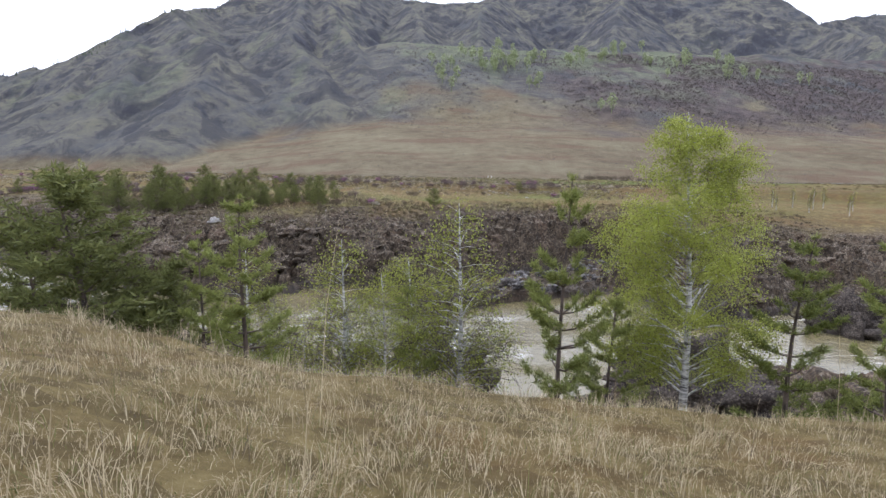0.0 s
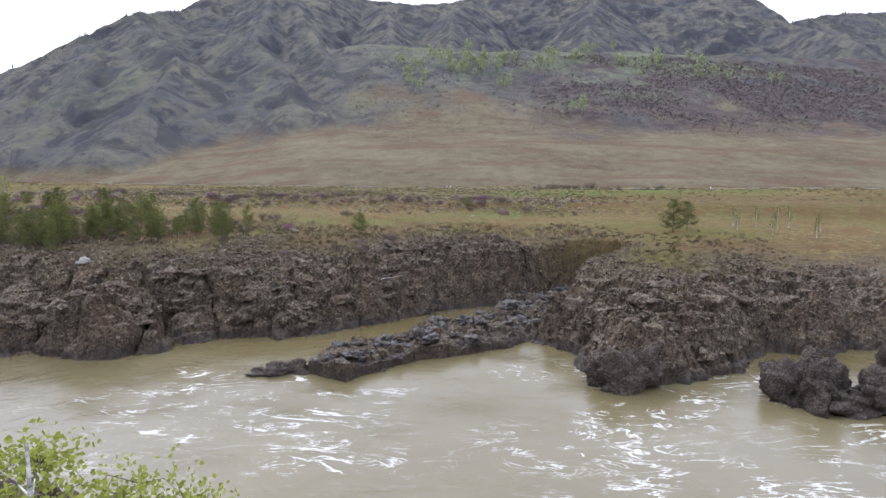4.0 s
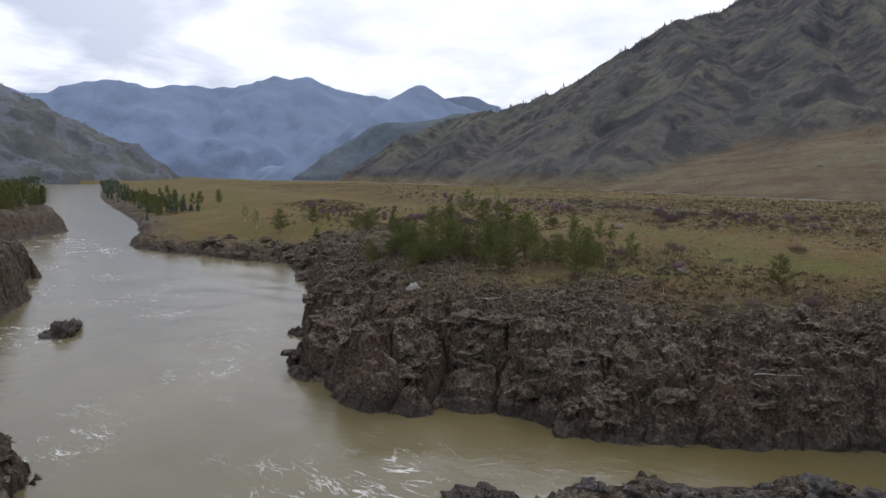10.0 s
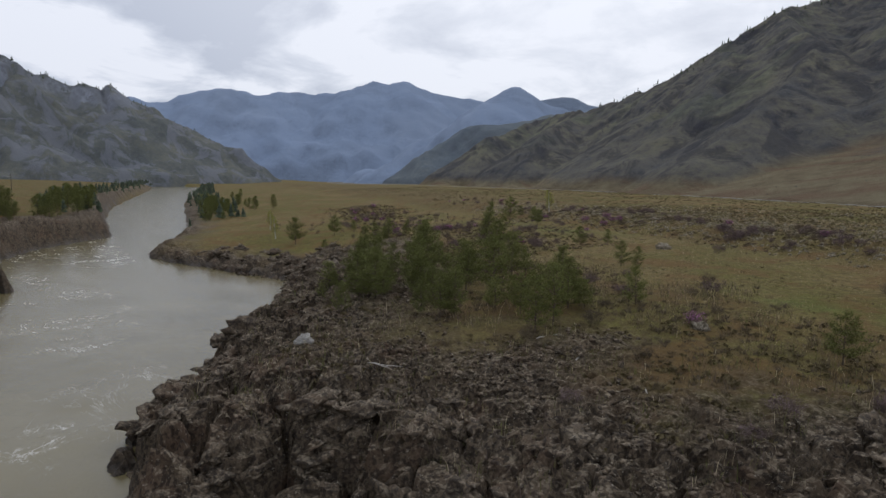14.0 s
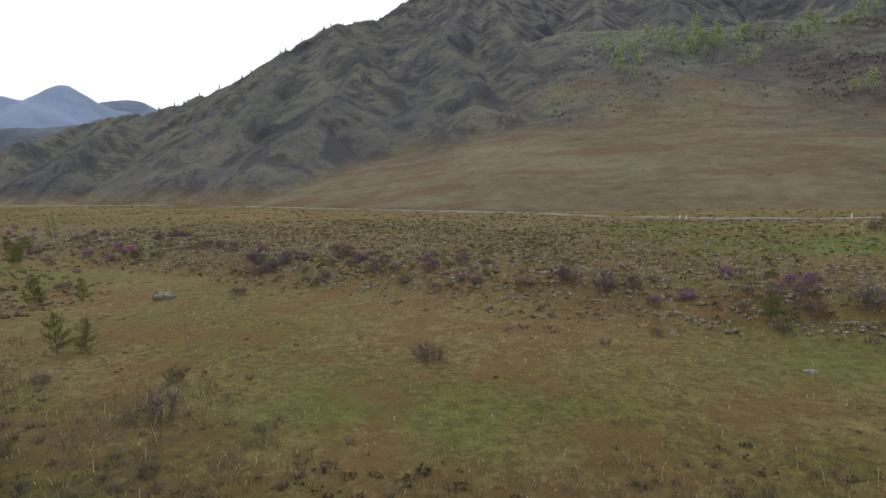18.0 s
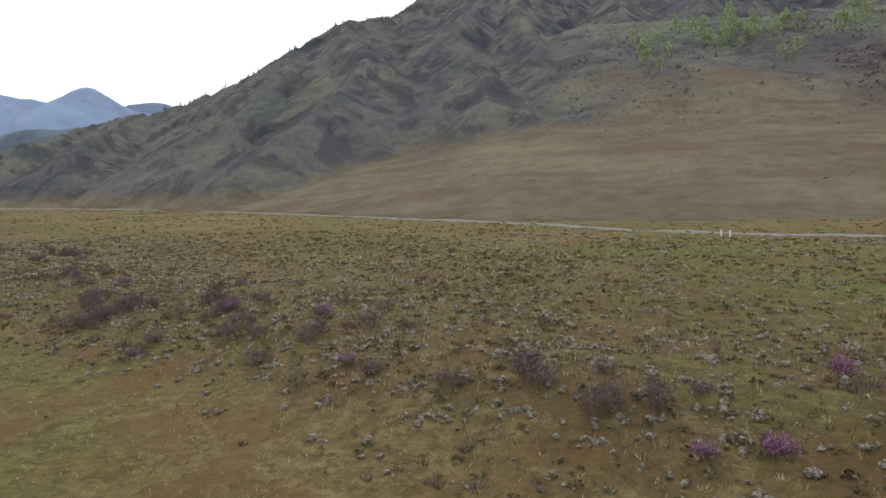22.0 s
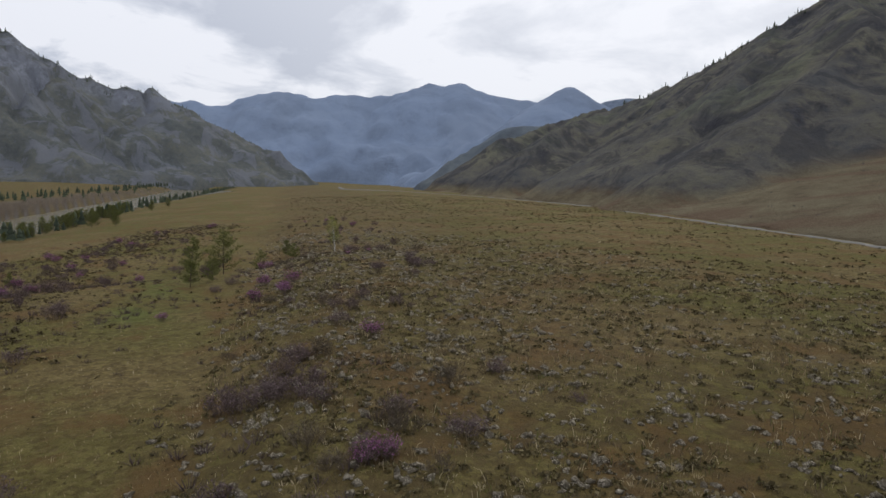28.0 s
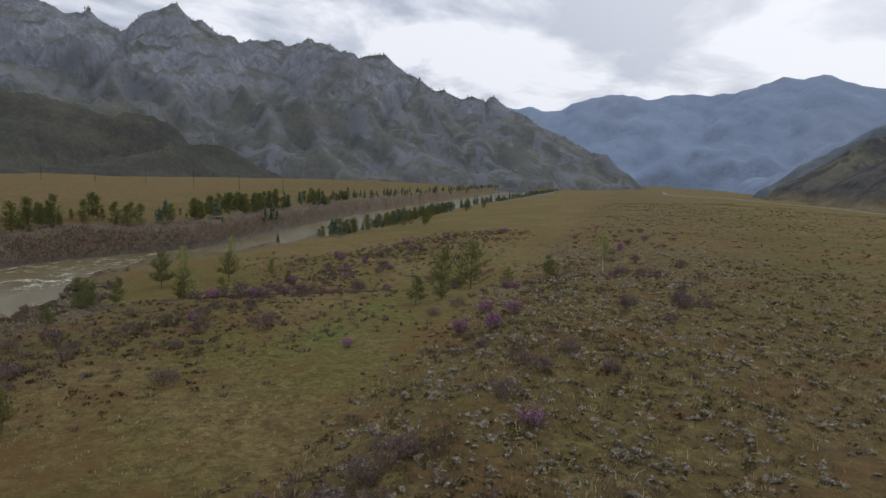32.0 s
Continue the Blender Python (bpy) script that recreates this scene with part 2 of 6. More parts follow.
def land(x, y):
    """Height, rockiness and distance from the water for arrays of places."""
    x, y = np.asarray(x, float), np.asarray(y, float)
    wx = x + 1.6 * (fbm(x / 3.5, y / 3.5, 3, 41) - 0.5)
    wy = y + 1.6 * (fbm(x / 3.5, y / 3.5, 3, 57) - 0.5)
    wet = inside(wx, wy, RIVER)
    north, south = to_line(wx, wy, NORTH_BANK), to_line(wx, wy, SOUTH_BANK)
    d = np.minimum(north, south)
    sd = np.where(wet, -d, d)
    is_south = south < north
    # cliff height at the brink, and how far the shelf behind it takes to rise to the plain
    cliff = 2.5 + 2.8 * np.exp(-(((x - 14) / 15) ** 2 + ((y - 82) / 10) ** 2))
    cliff = np.where(is_south, 2.4 + 3.0 * smooth(-50, -80, x), cliff)
    spit = smooth(-74, -92, x) * ~is_south
    cliff = cliff * (1 - 0.45 * spit)
    brink = WATER + cliff * (0.75 + 0.5 * fbm(x / 7, y / 7, 3, 11))
    reach = np.where(is_south, 15.0 + 25 * smooth(-50, -80, x), 13.0 + 22 * spit)
    top = np.where(is_south, 0.6 + 0.02 * np.clip(sd - 30, 0, 100), plain_z(x, y))
    shelf = brink + (top - brink) * (1 - np.exp(-np.clip(sd - 1, 0, None) / reach))
    climb = to_line(wx, wy, BANK_FOOT)
    slope_z = np.interp(np.where(inside(wx, wy, RIVER), 0, climb), [0, 2, 6, 10, 15, 18.5, 21, 23, 26, 31, 60, 200], [-7.6, -7.4, -7.0, -6.6, -5.8, -4.6, -2.7, -1.4, -0.8, 0.0, 0.8, 2.0])
    slope_z = slope_z + 0.9 * smooth(2, -6, x) * smooth(16, 21, climb)
    here = is_south & (x > -70)
    shelf = np.where(here, slope_z + 0.5 * (fbm(x / 5, y / 5, 3, 13) - 0.5) * smooth(30, 16, climb), shelf)
    z = np.where(sd > 0, WATER - 0.5 + (shelf - WATER + 0.5) * smooth(-0.3, 1.9 + 0.8 * ~is_south + 2.2 * is_south * smooth(-80, -112, x), sd), WATER - 0.5 - 2.5 * smooth(0, 6, -sd))
    inland = 5 * smooth(-2, -16, x)
    rock = np.where(is_south, 1 - smooth(7, 12, sd + 3 * (fbm(x / 4, y / 4, 2, 8) - .5)), 1 - smooth(7 + inland, 18 + inland, sd + 10 * spit + 12 * (fbm(x / 6, y / 6, 3, 9) - 0.5)))
    low = to_line(x + 1.5 * (fbm(x / 2, y / 2, 2, 21) - .5), y, LOW_BED)
    bed = WATER + 0.25 + 1.2 * fbm(x / 2.5, y / 2.5, 3, 23) - 0.16 * np.clip(low - 2.6, 0, 9)
    keep = smooth(3.2, 5.2, low)
    z = np.where(sd > -0.2, bed * (1 - keep) + z * keep, z)
    rock = np.maximum(rock, 1 - keep)
    # knuckled rock: big rounded blocks with deep cracks at the brink, broken smaller further in
    f1, f2, who = worley(wx / 4.6 + 0.25 * wy / 4.6, wy / 3.6, 2)
    g1, g2, who2 = worley(wx / 1.7, wy / 1.5, 6)
    k1, k2, who3 = worley(x / 0.75, y / 0.75, 12)
    block = 1.2 * (who - 0.5) + 1.7 * (np.sqrt(np.clip(1 - (f1 / 0.85) ** 2, 0, 1)) - 0.7) - 0.9 * (1 - smooth(0.0, 0.13, f2 - f1))
    knob = 0.8 * (np.sqrt(np.clip(1 - (g1 / 0.85) ** 2, 0, 1)) - 0.7) + 0.5 * (who2 - 0.5) - 0.45 * (1 - smooth(0, 0.12, g2 - g1))
    chip = 0.22 * (who3 - 0.5) + 0.20 * (smooth(0, 0.2, k2 - k1) - 0.7) + 0.30 * (fbm(x / 0.9, y / 0.9, 3, 71) - 0.5)
    fine = smooth(-150, -115, x) * smooth(110, 60, x)
    knob, chip = 0.7 * knob * (0.25 + 0.75 * fine), 1.25 * chip * fine
    brow = 1 - smooth(5, 13, sd)
    low_rock = np.where(low < 4.2, 0.8, 1.0)
    z = z + rock * smooth(-0.4, 0.7, sd) * low_rock * (block * brow * (0.6 + 0.75 * smooth(-6, -16, x)) * np.where(low < 4.2, 0.25, 1.0) * np.where(is_south, 0.25 + 0.35 * fine, 1 - 0.4 * spit) + knob * (0.35 + 0.65 * brow) + chip)
    z = z + (1 - rock) * smooth(0, 3, sd) * 0.10 * (fbm(x / 0.8, y / 0.8, 2, 33) - 0.5)
    # rough bedding: the slope steps from ledge to ledge
    q = (z + 1.4 * fbm(x / 3, y / 3, 3, 201)) / 0.75
    z = z + rock * brow * smooth(0.1, 0.9, sd) * low_rock * fine * 0.75 * 0.6 * (smooth(0.35, 0.65, q % 1) - q % 1)
    # behind the plain the sheet sinks a little under the mountains
    return z, rock * smooth(-1.5, 0, sd), sd


def ground_z(x, y):
    return float(land(np.array([x]), np.array([y]))[0][0])


def grown(a, b, step, far, rate=1.12, cap=1e9, keep=(0, 0)):
    """Positions from -far to far, even between a and b and widening outside; inside keep the spacing stays under cap."""
    mids = list(np.arange(a, b + step / 2, step))
    for sign, start, out in ((-1, a, []), (1, b, [])):
        pos, s = start, step
        while abs(pos) < far:
            s = min(s * rate, cap) if keep[0] < pos < keep[1] else s * rate
            pos += sign * s
            out.append(pos)
        mids = out[::-1] + mids if sign < 0 else mids + out
    return np.array(mids)


def sheet_mesh(name, xs, ys, z, attributes=None, hide=None, shift=None, flat=None):
    nx, ny = len(xs), len(ys)
    gx, gy = np.meshgrid(xs, ys)
    if shift is not None:
        gx, gy = gx + shift[0], gy + shift[1]
    co = np.stack([gx, gy, z], -1).reshape(-1, 3)
    i = np.arange(nx * ny).reshape(ny, nx)
    quads = np.stack([i[:-1, :-1], i[:-1, 1:], i[1:, 1:], i[1:, :-1]], -1).reshape(-1, 4)
    if hide is not None:
        quads = quads[~hide.reshape(-1)[quads].all(1)]
    me = bpy.data.meshes.new(name)
    me.vertices.add(len(co)), me.loops.add(quads.size), me.polygons.add(len(quads))
    me.vertices.foreach_set("co", co.ravel())
    me.loops.foreach_set("vertex_index", quads.ravel().astype(np.int32))
    me.polygons.foreach_set("loop_start", np.arange(0, quads.size, 4, dtype=np.int32))
    me.polygons.foreach_set("use_smooth", np.ones(len(quads), bool) if flat is None else ~flat.reshape(-1)[quads].any(1))
    for key, values in (attributes or {}).items():
        me.attributes.new(key, "FLOAT", "POINT").data.foreach_set("value", values.ravel().astype(np.float32))
    me.update(calc_edges=True), me.validate()
    return me


# ---- materials ----


def material(name, rough=0.9, spec=0.25):
    m = bpy.data.materials.new(name)
    m.use_nodes = True
    b = m.node_tree.nodes["Principled BSDF"]
    b.inputs["Roughness"].default_value = rough
    b.inputs["Specular IOR Level"].default_value = spec
    return m, m.node_tree, b


def ramp_of(nt, stops, source):
    r = node(nt, "ShaderNodeValToRGB")
    e = r.color_ramp.elements
    while len(e) < len(stops):
        e.new(0.5)
    for el, (p, c) in zip(e, stops):
        el.position, el.color = p, (*c, 1)
    nt.links.new(source, r.inputs[0])
    return r.outputs[0]


def noise_of(nt, scale, detail=4.0, rough=0.55, distortion=0.0, stretch=(1, 1, 1)):
    g = node(nt, "ShaderNodeNewGeometry")
    mp = node(nt, "ShaderNodeMapping")
    mp.inputs["Scale"].default_value = stretch
    nt.links.new(g.outputs["Position"], mp.inputs[0])
    n = node(nt, "ShaderNodeTexNoise", Scale=scale, Detail=detail, Roughness=rough, Distortion=distortion)
    nt.links.new(mp.outputs[0], n.inputs["Vector"])
    return n.outputs["Fac"]


def blend(nt, fac, a, b, mode="MIX"):
    m = node(nt, "ShaderNodeMix", data_type="RGBA", blend_type=mode)
    for value, socket in ((fac, m.inputs["Factor"]), (a, m.inputs[6]), (b, m.inputs[7])):
        if isinstance(value, (int, float)):
            socket.default_value = value
        elif isinstance(value, tuple):
            socket.default_value = (*value, 1)
        else:
            nt.links.new(value, socket)
    return m.outputs[2]


def arith(nt, op, a, b=0.0, clamp=False):
    m = node(nt, "ShaderNodeMath", operation=op, use_clamp=clamp)
    for value, socket in ((a, m.inputs[0]), (b, m.inputs[1])):
        if isinstance(value, (int, float)):
            socket.default_value = value
        else:
            nt.links.new(value, socket)
    return m.outputs[0]


def between(nt, x, a, b, lo=0.0, hi=1.0):
    m = node(nt, "ShaderNodeMapRange", interpolation_type="SMOOTHSTEP")
    nt.links.new(x, m.inputs[0])
    for key, v in (("From Min", a), ("From Max", b), ("To Min", lo), ("To Max", hi)):
        m.inputs[key].default_value = v
    return m.outputs[0]


def bump(nt, bsdf, height, strength=0.5, distance=0.1):
    b = node(nt, "ShaderNodeBump", Strength=strength, Distance=distance)
    nt.links.new(height, b.inputs["Height"])
    nt.links.new(b.outputs[0], bsdf.inputs["Normal"])


def attr(nt, name):
    return node(nt, "ShaderNodeAttribute", attribute_name=name).outputs["Fac"]


def speckle(nt, scale, least, most):
    """Separate flecks: one in so many cells of a broken pattern."""
    g = node(nt, "ShaderNodeNewGeometry")
    v = node(nt, "ShaderNodeTexVoronoi", Scale=scale)
    nt.links.new(g.outputs["Position"], v.inputs["Vector"])
    sep = node(nt, "ShaderNodeSeparateColor")
    nt.links.new(v.outputs["Color"], sep.inputs[0])
    return between(nt, sep.outputs[0], least, most)


def rock_colour(nt):
    """Dark brown-grey weathered rock: crusty at every scale, with pale lichened flecks and rusty stains; its tops are
    paled as by sky light.
    """
    grain = arith(nt, "ADD", arith(nt, "MULTIPLY", noise_of(nt, 1.3, 6, 0.7), 0.45), arith(nt, "MULTIPLY", noise_of(nt, 6.0, 5, 0.75), 0.55))
    base = ramp_of(nt, [(0.39, (0.021, 0.016, 0.012)), (0.48, (0.066, 0.049, 0.033)), (0.58, (0.140, 0.106, 0.070)), (0.68, (0.32, 0.265, 0.19))], grain)
    rust = blend(nt, arith(nt, "MULTIPLY", between(nt, noise_of(nt, 0.35, 4), 0.5, 0.7), 0.5), base, (0.125, 0.076, 0.048))
    # up-facing rock is paled: the sky's light on tops put into the colour
    up = node(nt, "ShaderNodeSeparateXYZ")
    nt.links.new(node(nt, "ShaderNodeNewGeometry").outputs["True Normal"], up.inputs[0])
    lichen_skylit = arith(nt, "MULTIPLY", between(nt, noise_of(nt, 0.5, 4, 0.6), 0.36, 0.58, 0.22, 0.65), between(nt, up.outputs[2], 0.35, 0.8, 0.15, 1.0))
    crust = blend(nt, arith(nt, "MULTIPLY", lichen_skylit, 0.35), rust, (0.165, 0.135, 0.095))
    flecked = blend(nt, arith(nt, "MULTIPLY", speckle(nt, 8.0, 0.66, 0.76), lichen_skylit), crust, (0.27, 0.225, 0.16))
    pitted = blend(nt, arith(nt, "MULTIPLY", speckle(nt, 5.5, 0.68, 0.78), 0.6), flecked, (0.018, 0.015, 0.013))
    return blend(nt, between(nt, noise_of(nt, 4.2, 7, 0.8), 0.60, 0.65), pitted, (0.36, 0.32, 0.25))


def ground_material():
    m, nt, b = material("grass_and_rock", 0.95, 0.15)
    patches = noise_of(nt, 0.045, 5, 0.6)
    tufts = noise_of(nt, 1.1, 6, 0.7)
    fine = noise_of(nt, 9.0, 4, 0.75)
    dry = ramp_of(nt, [(0.32, (0.074, 0.052, 0.018)), (0.5, (0.150, 0.111, 0.042)), (0.68, (0.255, 0.195, 0.082))], arith(nt, "ADD", arith(nt, "MULTIPLY", tufts, 0.6), arith(nt, "MULTIPLY", fine, 0.4)))
    green = ramp_of(nt, [(0.34, (0.055, 0.049, 0.011)), (0.55, (0.124, 0.111, 0.026)), (0.75, (0.184, 0.166, 0.046))], arith(nt, "ADD", arith(nt, "MULTIPLY", tufts, 0.5), arith(nt, "MULTIPLY", fine, 0.5)))
    turf = blend(nt, arith(nt, "MULTIPLY", between(nt, patches, 0.38, 0.58), attr(nt, "lush")), dry, green)
    mats = blend(nt, arith(nt, "MULTIPLY", speckle(nt, 3.2, 0.62, 0.80), 0.55), turf, (0.066, 0.046, 0.016))
    pale = blend(nt, arith(nt, "MULTIPLY", speckle(nt, 4.6, 0.72, 0.86), 0.22), mats, (0.24, 0.185, 0.075))
    brown = blend(nt, between(nt, noise_of(nt, 0.16, 6, 0.68), 0.47, 0.62, 0, 0.75), pale, (0.130, 0.074, 0.026))
    soil = blend(nt, between(nt, noise_of(nt, 0.8, 7, 0.8), 0.42, 0.58, 0, 0.6), brown, (0.078, 0.052, 0.022))
    scrub = blend(nt, attr(nt, "scrub"), brown, soil)
    sward = blend(nt, arith(nt, "MULTIPLY", attr(nt, "sward"), between(nt, noise_of(nt, 0.35, 5, 0.65), 0.36, 0.56)), scrub, ramp_of(nt, [(0.35, (0.062, 0.085, 0.014)), (0.65, (0.120, 0.165, 0.032))], tufts))
    colour = blend(nt, attr(nt, "rock"), sward, rock_colour(nt))
    damp = blend(nt, arith(nt, "MULTIPLY", attr(nt, "damp"), 0.8), colour, ramp_of(nt, [(0.4, (0.020, 0.017, 0.015)), (0.6, (0.060, 0.051, 0.044))], fine))
    nt.links.new(damp, b.inputs["Base Color"])
    nt.links.new(between(nt, attr(nt, "damp"), 0, 1, 0.95, 0.45), b.inputs["Roughness"])
    h = arith(nt, "ADD", noise_of(nt, 2.2, 8, 0.75), arith(nt, "MULTIPLY", noise_of(nt, 9.0, 5, 0.75), 0.45))
    bump(nt, b, h, 0.9, 0.2)
    return m


def water_material():
    m, nt, b = material("silty_river_water", 0.16, 0.36)
    body = ramp_of(nt, [(0.35, (0.122, 0.100, 0.045)), (0.65, (0.158, 0.132, 0.066))], noise_of(nt, 0.06, 4, 0.6))
    still = blend(nt, attr(nt, "still"), body, (0.125, 0.098, 0.036))
    def strand(scale, thin, seed_stretch, distortion):
        swirl = noise_of(nt, scale, 6, 0.58, distortion, seed_stretch)
        return arith(nt, "SUBTRACT", 1.0, arith(nt, "MULTIPLY", arith(nt, "ABSOLUTE", arith(nt, "SUBTRACT", swirl, 0.5)), thin), True)

    lines = arith(nt, "MAXIMUM", strand(0.13, 62.0, (0.55, 1.3, 1), 2.4), arith(nt, "MULTIPLY", strand(0.30, 46.0, (0.6, 1.35, 1), 2.0), 0.6))
    breaks = between(nt, noise_of(nt, 0.32, 7, 0.7), 0.45, 0.58)
    spots = between(nt, noise_of(nt, 0.075, 3, 0.5), 0.46, 0.62)
    amount = arith(nt, "ADD", arith(nt, "MULTIPLY", spots, attr(nt, "rapid")), arith(nt, "MULTIPLY", attr(nt, "white"), 1.3))
    foam = arith(nt, "MULTIPLY", arith(nt, "MULTIPLY", lines, breaks), amount, True)
    froth = arith(nt, "MULTIPLY", between(nt, noise_of(nt, 1.5, 7, 0.8, 0.6), 0.60, 0.70), attr(nt, "white"), True)
    foam = arith(nt, "MAXIMUM", foam, froth)
    nt.links.new(blend(nt, foam, still, (0.78, 0.77, 0.72)), b.inputs["Base Color"])
    nt.links.new(between(nt, foam, 0, 1, 0.2, 0.7), b.inputs["Roughness"])
    h = arith(nt, "ADD", noise_of(nt, 0.9, 6, 0.6, 0.8), arith(nt, "MULTIPLY", noise_of(nt, 4.0, 4, 0.6), 0.25))
    bump(nt, b, h, 0.28, 0.15)
    return m


def mountain_material(name, low, mid, high, rock, rockiness, scale=1.0, steep=(0.62, 0.80), lift=0.0, relief=7.0):
    """Dry slopes with scrub and bare rock where it is steep or where the rock shows through."""
    m, nt, b = material(name, 1.0, 0.05)
    n1, n2 = noise_of(nt, 0.016 / scale, 6, 0.62), noise_of(nt, 0.12 / scale, 6, 0.7)
    both = arith(nt, "ADD", arith(nt, "MULTIPLY", n1, 0.6), arith(nt, "MULTIPLY", n2, 0.4))
    slope = ramp_of(nt, [(0.40, low), (0.5, mid), (0.61, high)], both)
    g = node(nt, "ShaderNodeNewGeometry")
    sep = node(nt, "ShaderNodeSeparateXYZ")
    nt.links.new(g.outputs["Normal"], sep.inputs[0])
    crag = arith(nt, "MULTIPLY", between(nt, arith(nt, "ADD", sep.outputs["Z"], arith(nt, "MULTIPLY", arith(nt, "SUBTRACT", n2, 0.5), 0.5)), steep[0], steep[1], 1, 0), rockiness)
    if lift:
        crag = arith(nt, "MULTIPLY", crag, between(nt, arith(nt, "ADD", attr(nt, "high"), arith(nt, "MULTIPLY", arith(nt, "SUBTRACT", noise_of(nt, 0.008, 4), 0.5), 0.9)), lift, lift + 0.22))
    stone = ramp_of(nt, [(0.38, tuple(0.55 * c for c in rock)), (0.58, rock)], noise_of(nt, 0.09 / scale, 8, 0.72, 0.4, (1, 1, 0.35)))
    colour = blend(nt, crag, slope, stone)
    outcrop = between(nt, noise_of(nt, 0.026 / scale, 8, 0.68, 0.8, (1, 1, 0.45)), 0.49, 0.57, 0, 0.75 * rockiness)
    colour = blend(nt, outcrop, colour, tuple(0.66 * c for c in rock))
    colour = blend(nt, between(nt, noise_of(nt, 0.22 / scale, 6, 0.72, 0.4, (1, 1, 0.5)), 0.57, 0.64, 0, 0.45 * rockiness), colour, tuple(0.55 * c for c in rock))
    colour = blend(nt, attr(nt, "apron"), colour, ramp_of(nt, [(0.36, (0.112, 0.089, 0.058)), (0.50, (0.168, 0.139, 0.087)), (0.64, (0.215, 0.186, 0.117))], arith(nt, "ADD", arith(nt, "MULTIPLY", n2, 0.5), arith(nt, "MULTIPLY", n1, 0.5))))
    streaks = between(nt, noise_of(nt, 0.05, 7, 0.68, 0.3, (0.35, 1.6, 1)), 0.48, 0.60, 0, 0.7)
    colour = blend(nt, arith(nt, "MULTIPLY", streaks, attr(nt, "apron")), colour, (0.150, 0.100, 0.066))
    woods = arith(nt, "MULTIPLY", attr(nt, "woods"), between(nt, noise_of(nt, 0.03, 6, 0.65), 0.36, 0.54))
    colour = blend(nt, woods, colour, ramp_of(nt, [(0.38, (0.066, 0.055, 0.055)), (0.62, (0.128, 0.103, 0.092))], n2))
    fresh = arith(nt, "MULTIPLY", attr(nt, "fresh"), between(nt, noise_of(nt, 0.045, 5, 0.65), 0.40, 0.58))
    colour = blend(nt, fresh, colour, ramp_of(nt, [(0.35, (0.125, 0.135, 0.085)), (0.65, (0.185, 0.198, 0.125))], n2))
    nt.links.new(colour, b.inputs["Base Color"])
    h = arith(nt, "ADD", noise_of(nt, 0.10 / scale, 9, 0.7), arith(nt, "MULTIPLY", noise_of(nt, 0.5 / scale, 6, 0.75), 0.5))
    bump(nt, b, h, 1.0, relief * scale)
    return m


GROUND, RIVER_WATER = ground_material(), water_material()

# ---- ground, river ----
xs, ys = grown(-54, 40, 0.21, 4600, 1.07, 0.8, (-150, 55)), grown(36, 88, 0.21, 4600, 1.07, 0.6, (-5, 165))
gx, gy = np.meshgrid(xs, ys)
z, rocky, shore = land(gx, gy)
under = smooth(230, 330, gy - 0.35 * np.abs(gx)) * 6 + smooth(500, 1200, np.hypot(gx, gy)) * 5
damp = smooth(1.3, 0.2, z - WATER + 0.8 * (fbm(gx / 1.5, gy / 1.5, 3, 191) - .5)) * rocky * 0.75
edge = gy - (123 - 0.33 * gx) + 26 * smooth(20, 120, np.hypot(gx, gy - 130)) * (fbm(gx / 35, gy / 35, 4, 207) - 0.5)
scrub = np.clip(smooth(-6, 2, edge) * smooth(70, 20, edge) + 1.2 * smooth(6, -6, shore - 21 - 12 * smooth(-2, -16, gx) + 12 * (fbm(gx / 6, gy / 6, 3, 205) - .5)) * (gy > 50) * (gx > -75), 0, 1)
scrub = np.maximum(scrub, smooth(23, 20.5, to_line(gx, gy, BANK_FOOT) + 1.5 * (fbm(gx, gy, 2, 209) - .5)) * (gy < 45) * (gx > -70))
scrub = np.maximum(scrub, 0.75 * smooth(-105, -150, gx) * smooth(20, -20, gy - 80 + 0.28 * (gx + 130)))
lush = np.clip(0.66 + 0.5 * smooth(-10, -22, edge) * (gy > 60) - 0.5 * (gy < 45) + 0.5 * smooth(15, 40, edge) + 0.8 * np.exp(-(((gx - 30) / 16) ** 2 + ((gy - 152) / 7) ** 2)), 0, 1)
# patches of fresh green sward
sward = np.clip(sum(k * np.exp(-(((gx - px) / wx) ** 2 + ((gy - py) / wy) ** 2)) for px, py, wx, wy, k in ((34, 152, 17, 9, 1.2), (70, 165, 26, 10, 1.0), (20, 112, 8, 4, .7), (-6, 101, 9, 3, .5), (-60, 132.5, 8, 3, .55), (-74, 136.5, 8, 3, .55), (10, 172, 30, 6, .45))), 0, 1)
# ledges: the rock leans in and out sideways with height
ledge = rocky * smooth(90, 50, np.hypot(gx + 5, gy - 62)) * smooth(-0.5, 0.6, shore)
dx = 0.5 * ledge * (1.2 * (fbm(gx / 2.2 + z * .9, gy / 2.2 - z * .9, 3, 141) - .5) + .5 * (fbm(gx / .6 - z * 1.6, gy / .6 + z * 1.6, 2, 143) - .5))
dy = 0.5 * ledge * (1.2 * (fbm(gx / 2.2 - z * .9, gy / 2.2 - z * .9, 3, 151) - .5) + .5 * (fbm(gx / .6 + z * 1.6, gy / .6 + z * 1.6, 2, 153) - .5))
ground_me = sheet_mesh("ground", xs, ys, z - under, {"rock": rocky, "damp": damp, "scrub": scrub, "lush": lush, "sward": sward}, shift=(dx, dy), flat=(rocky > 0.3) & (shore > -0.5) & (gy > 22) & (gx > -100) & (gx < 48))
ground_me.materials.append(GROUND)
ground = tagged(new("ground", ground_me), "dry spring grassland with dark knuckled rock along the river banks", "ground", kind="structure")

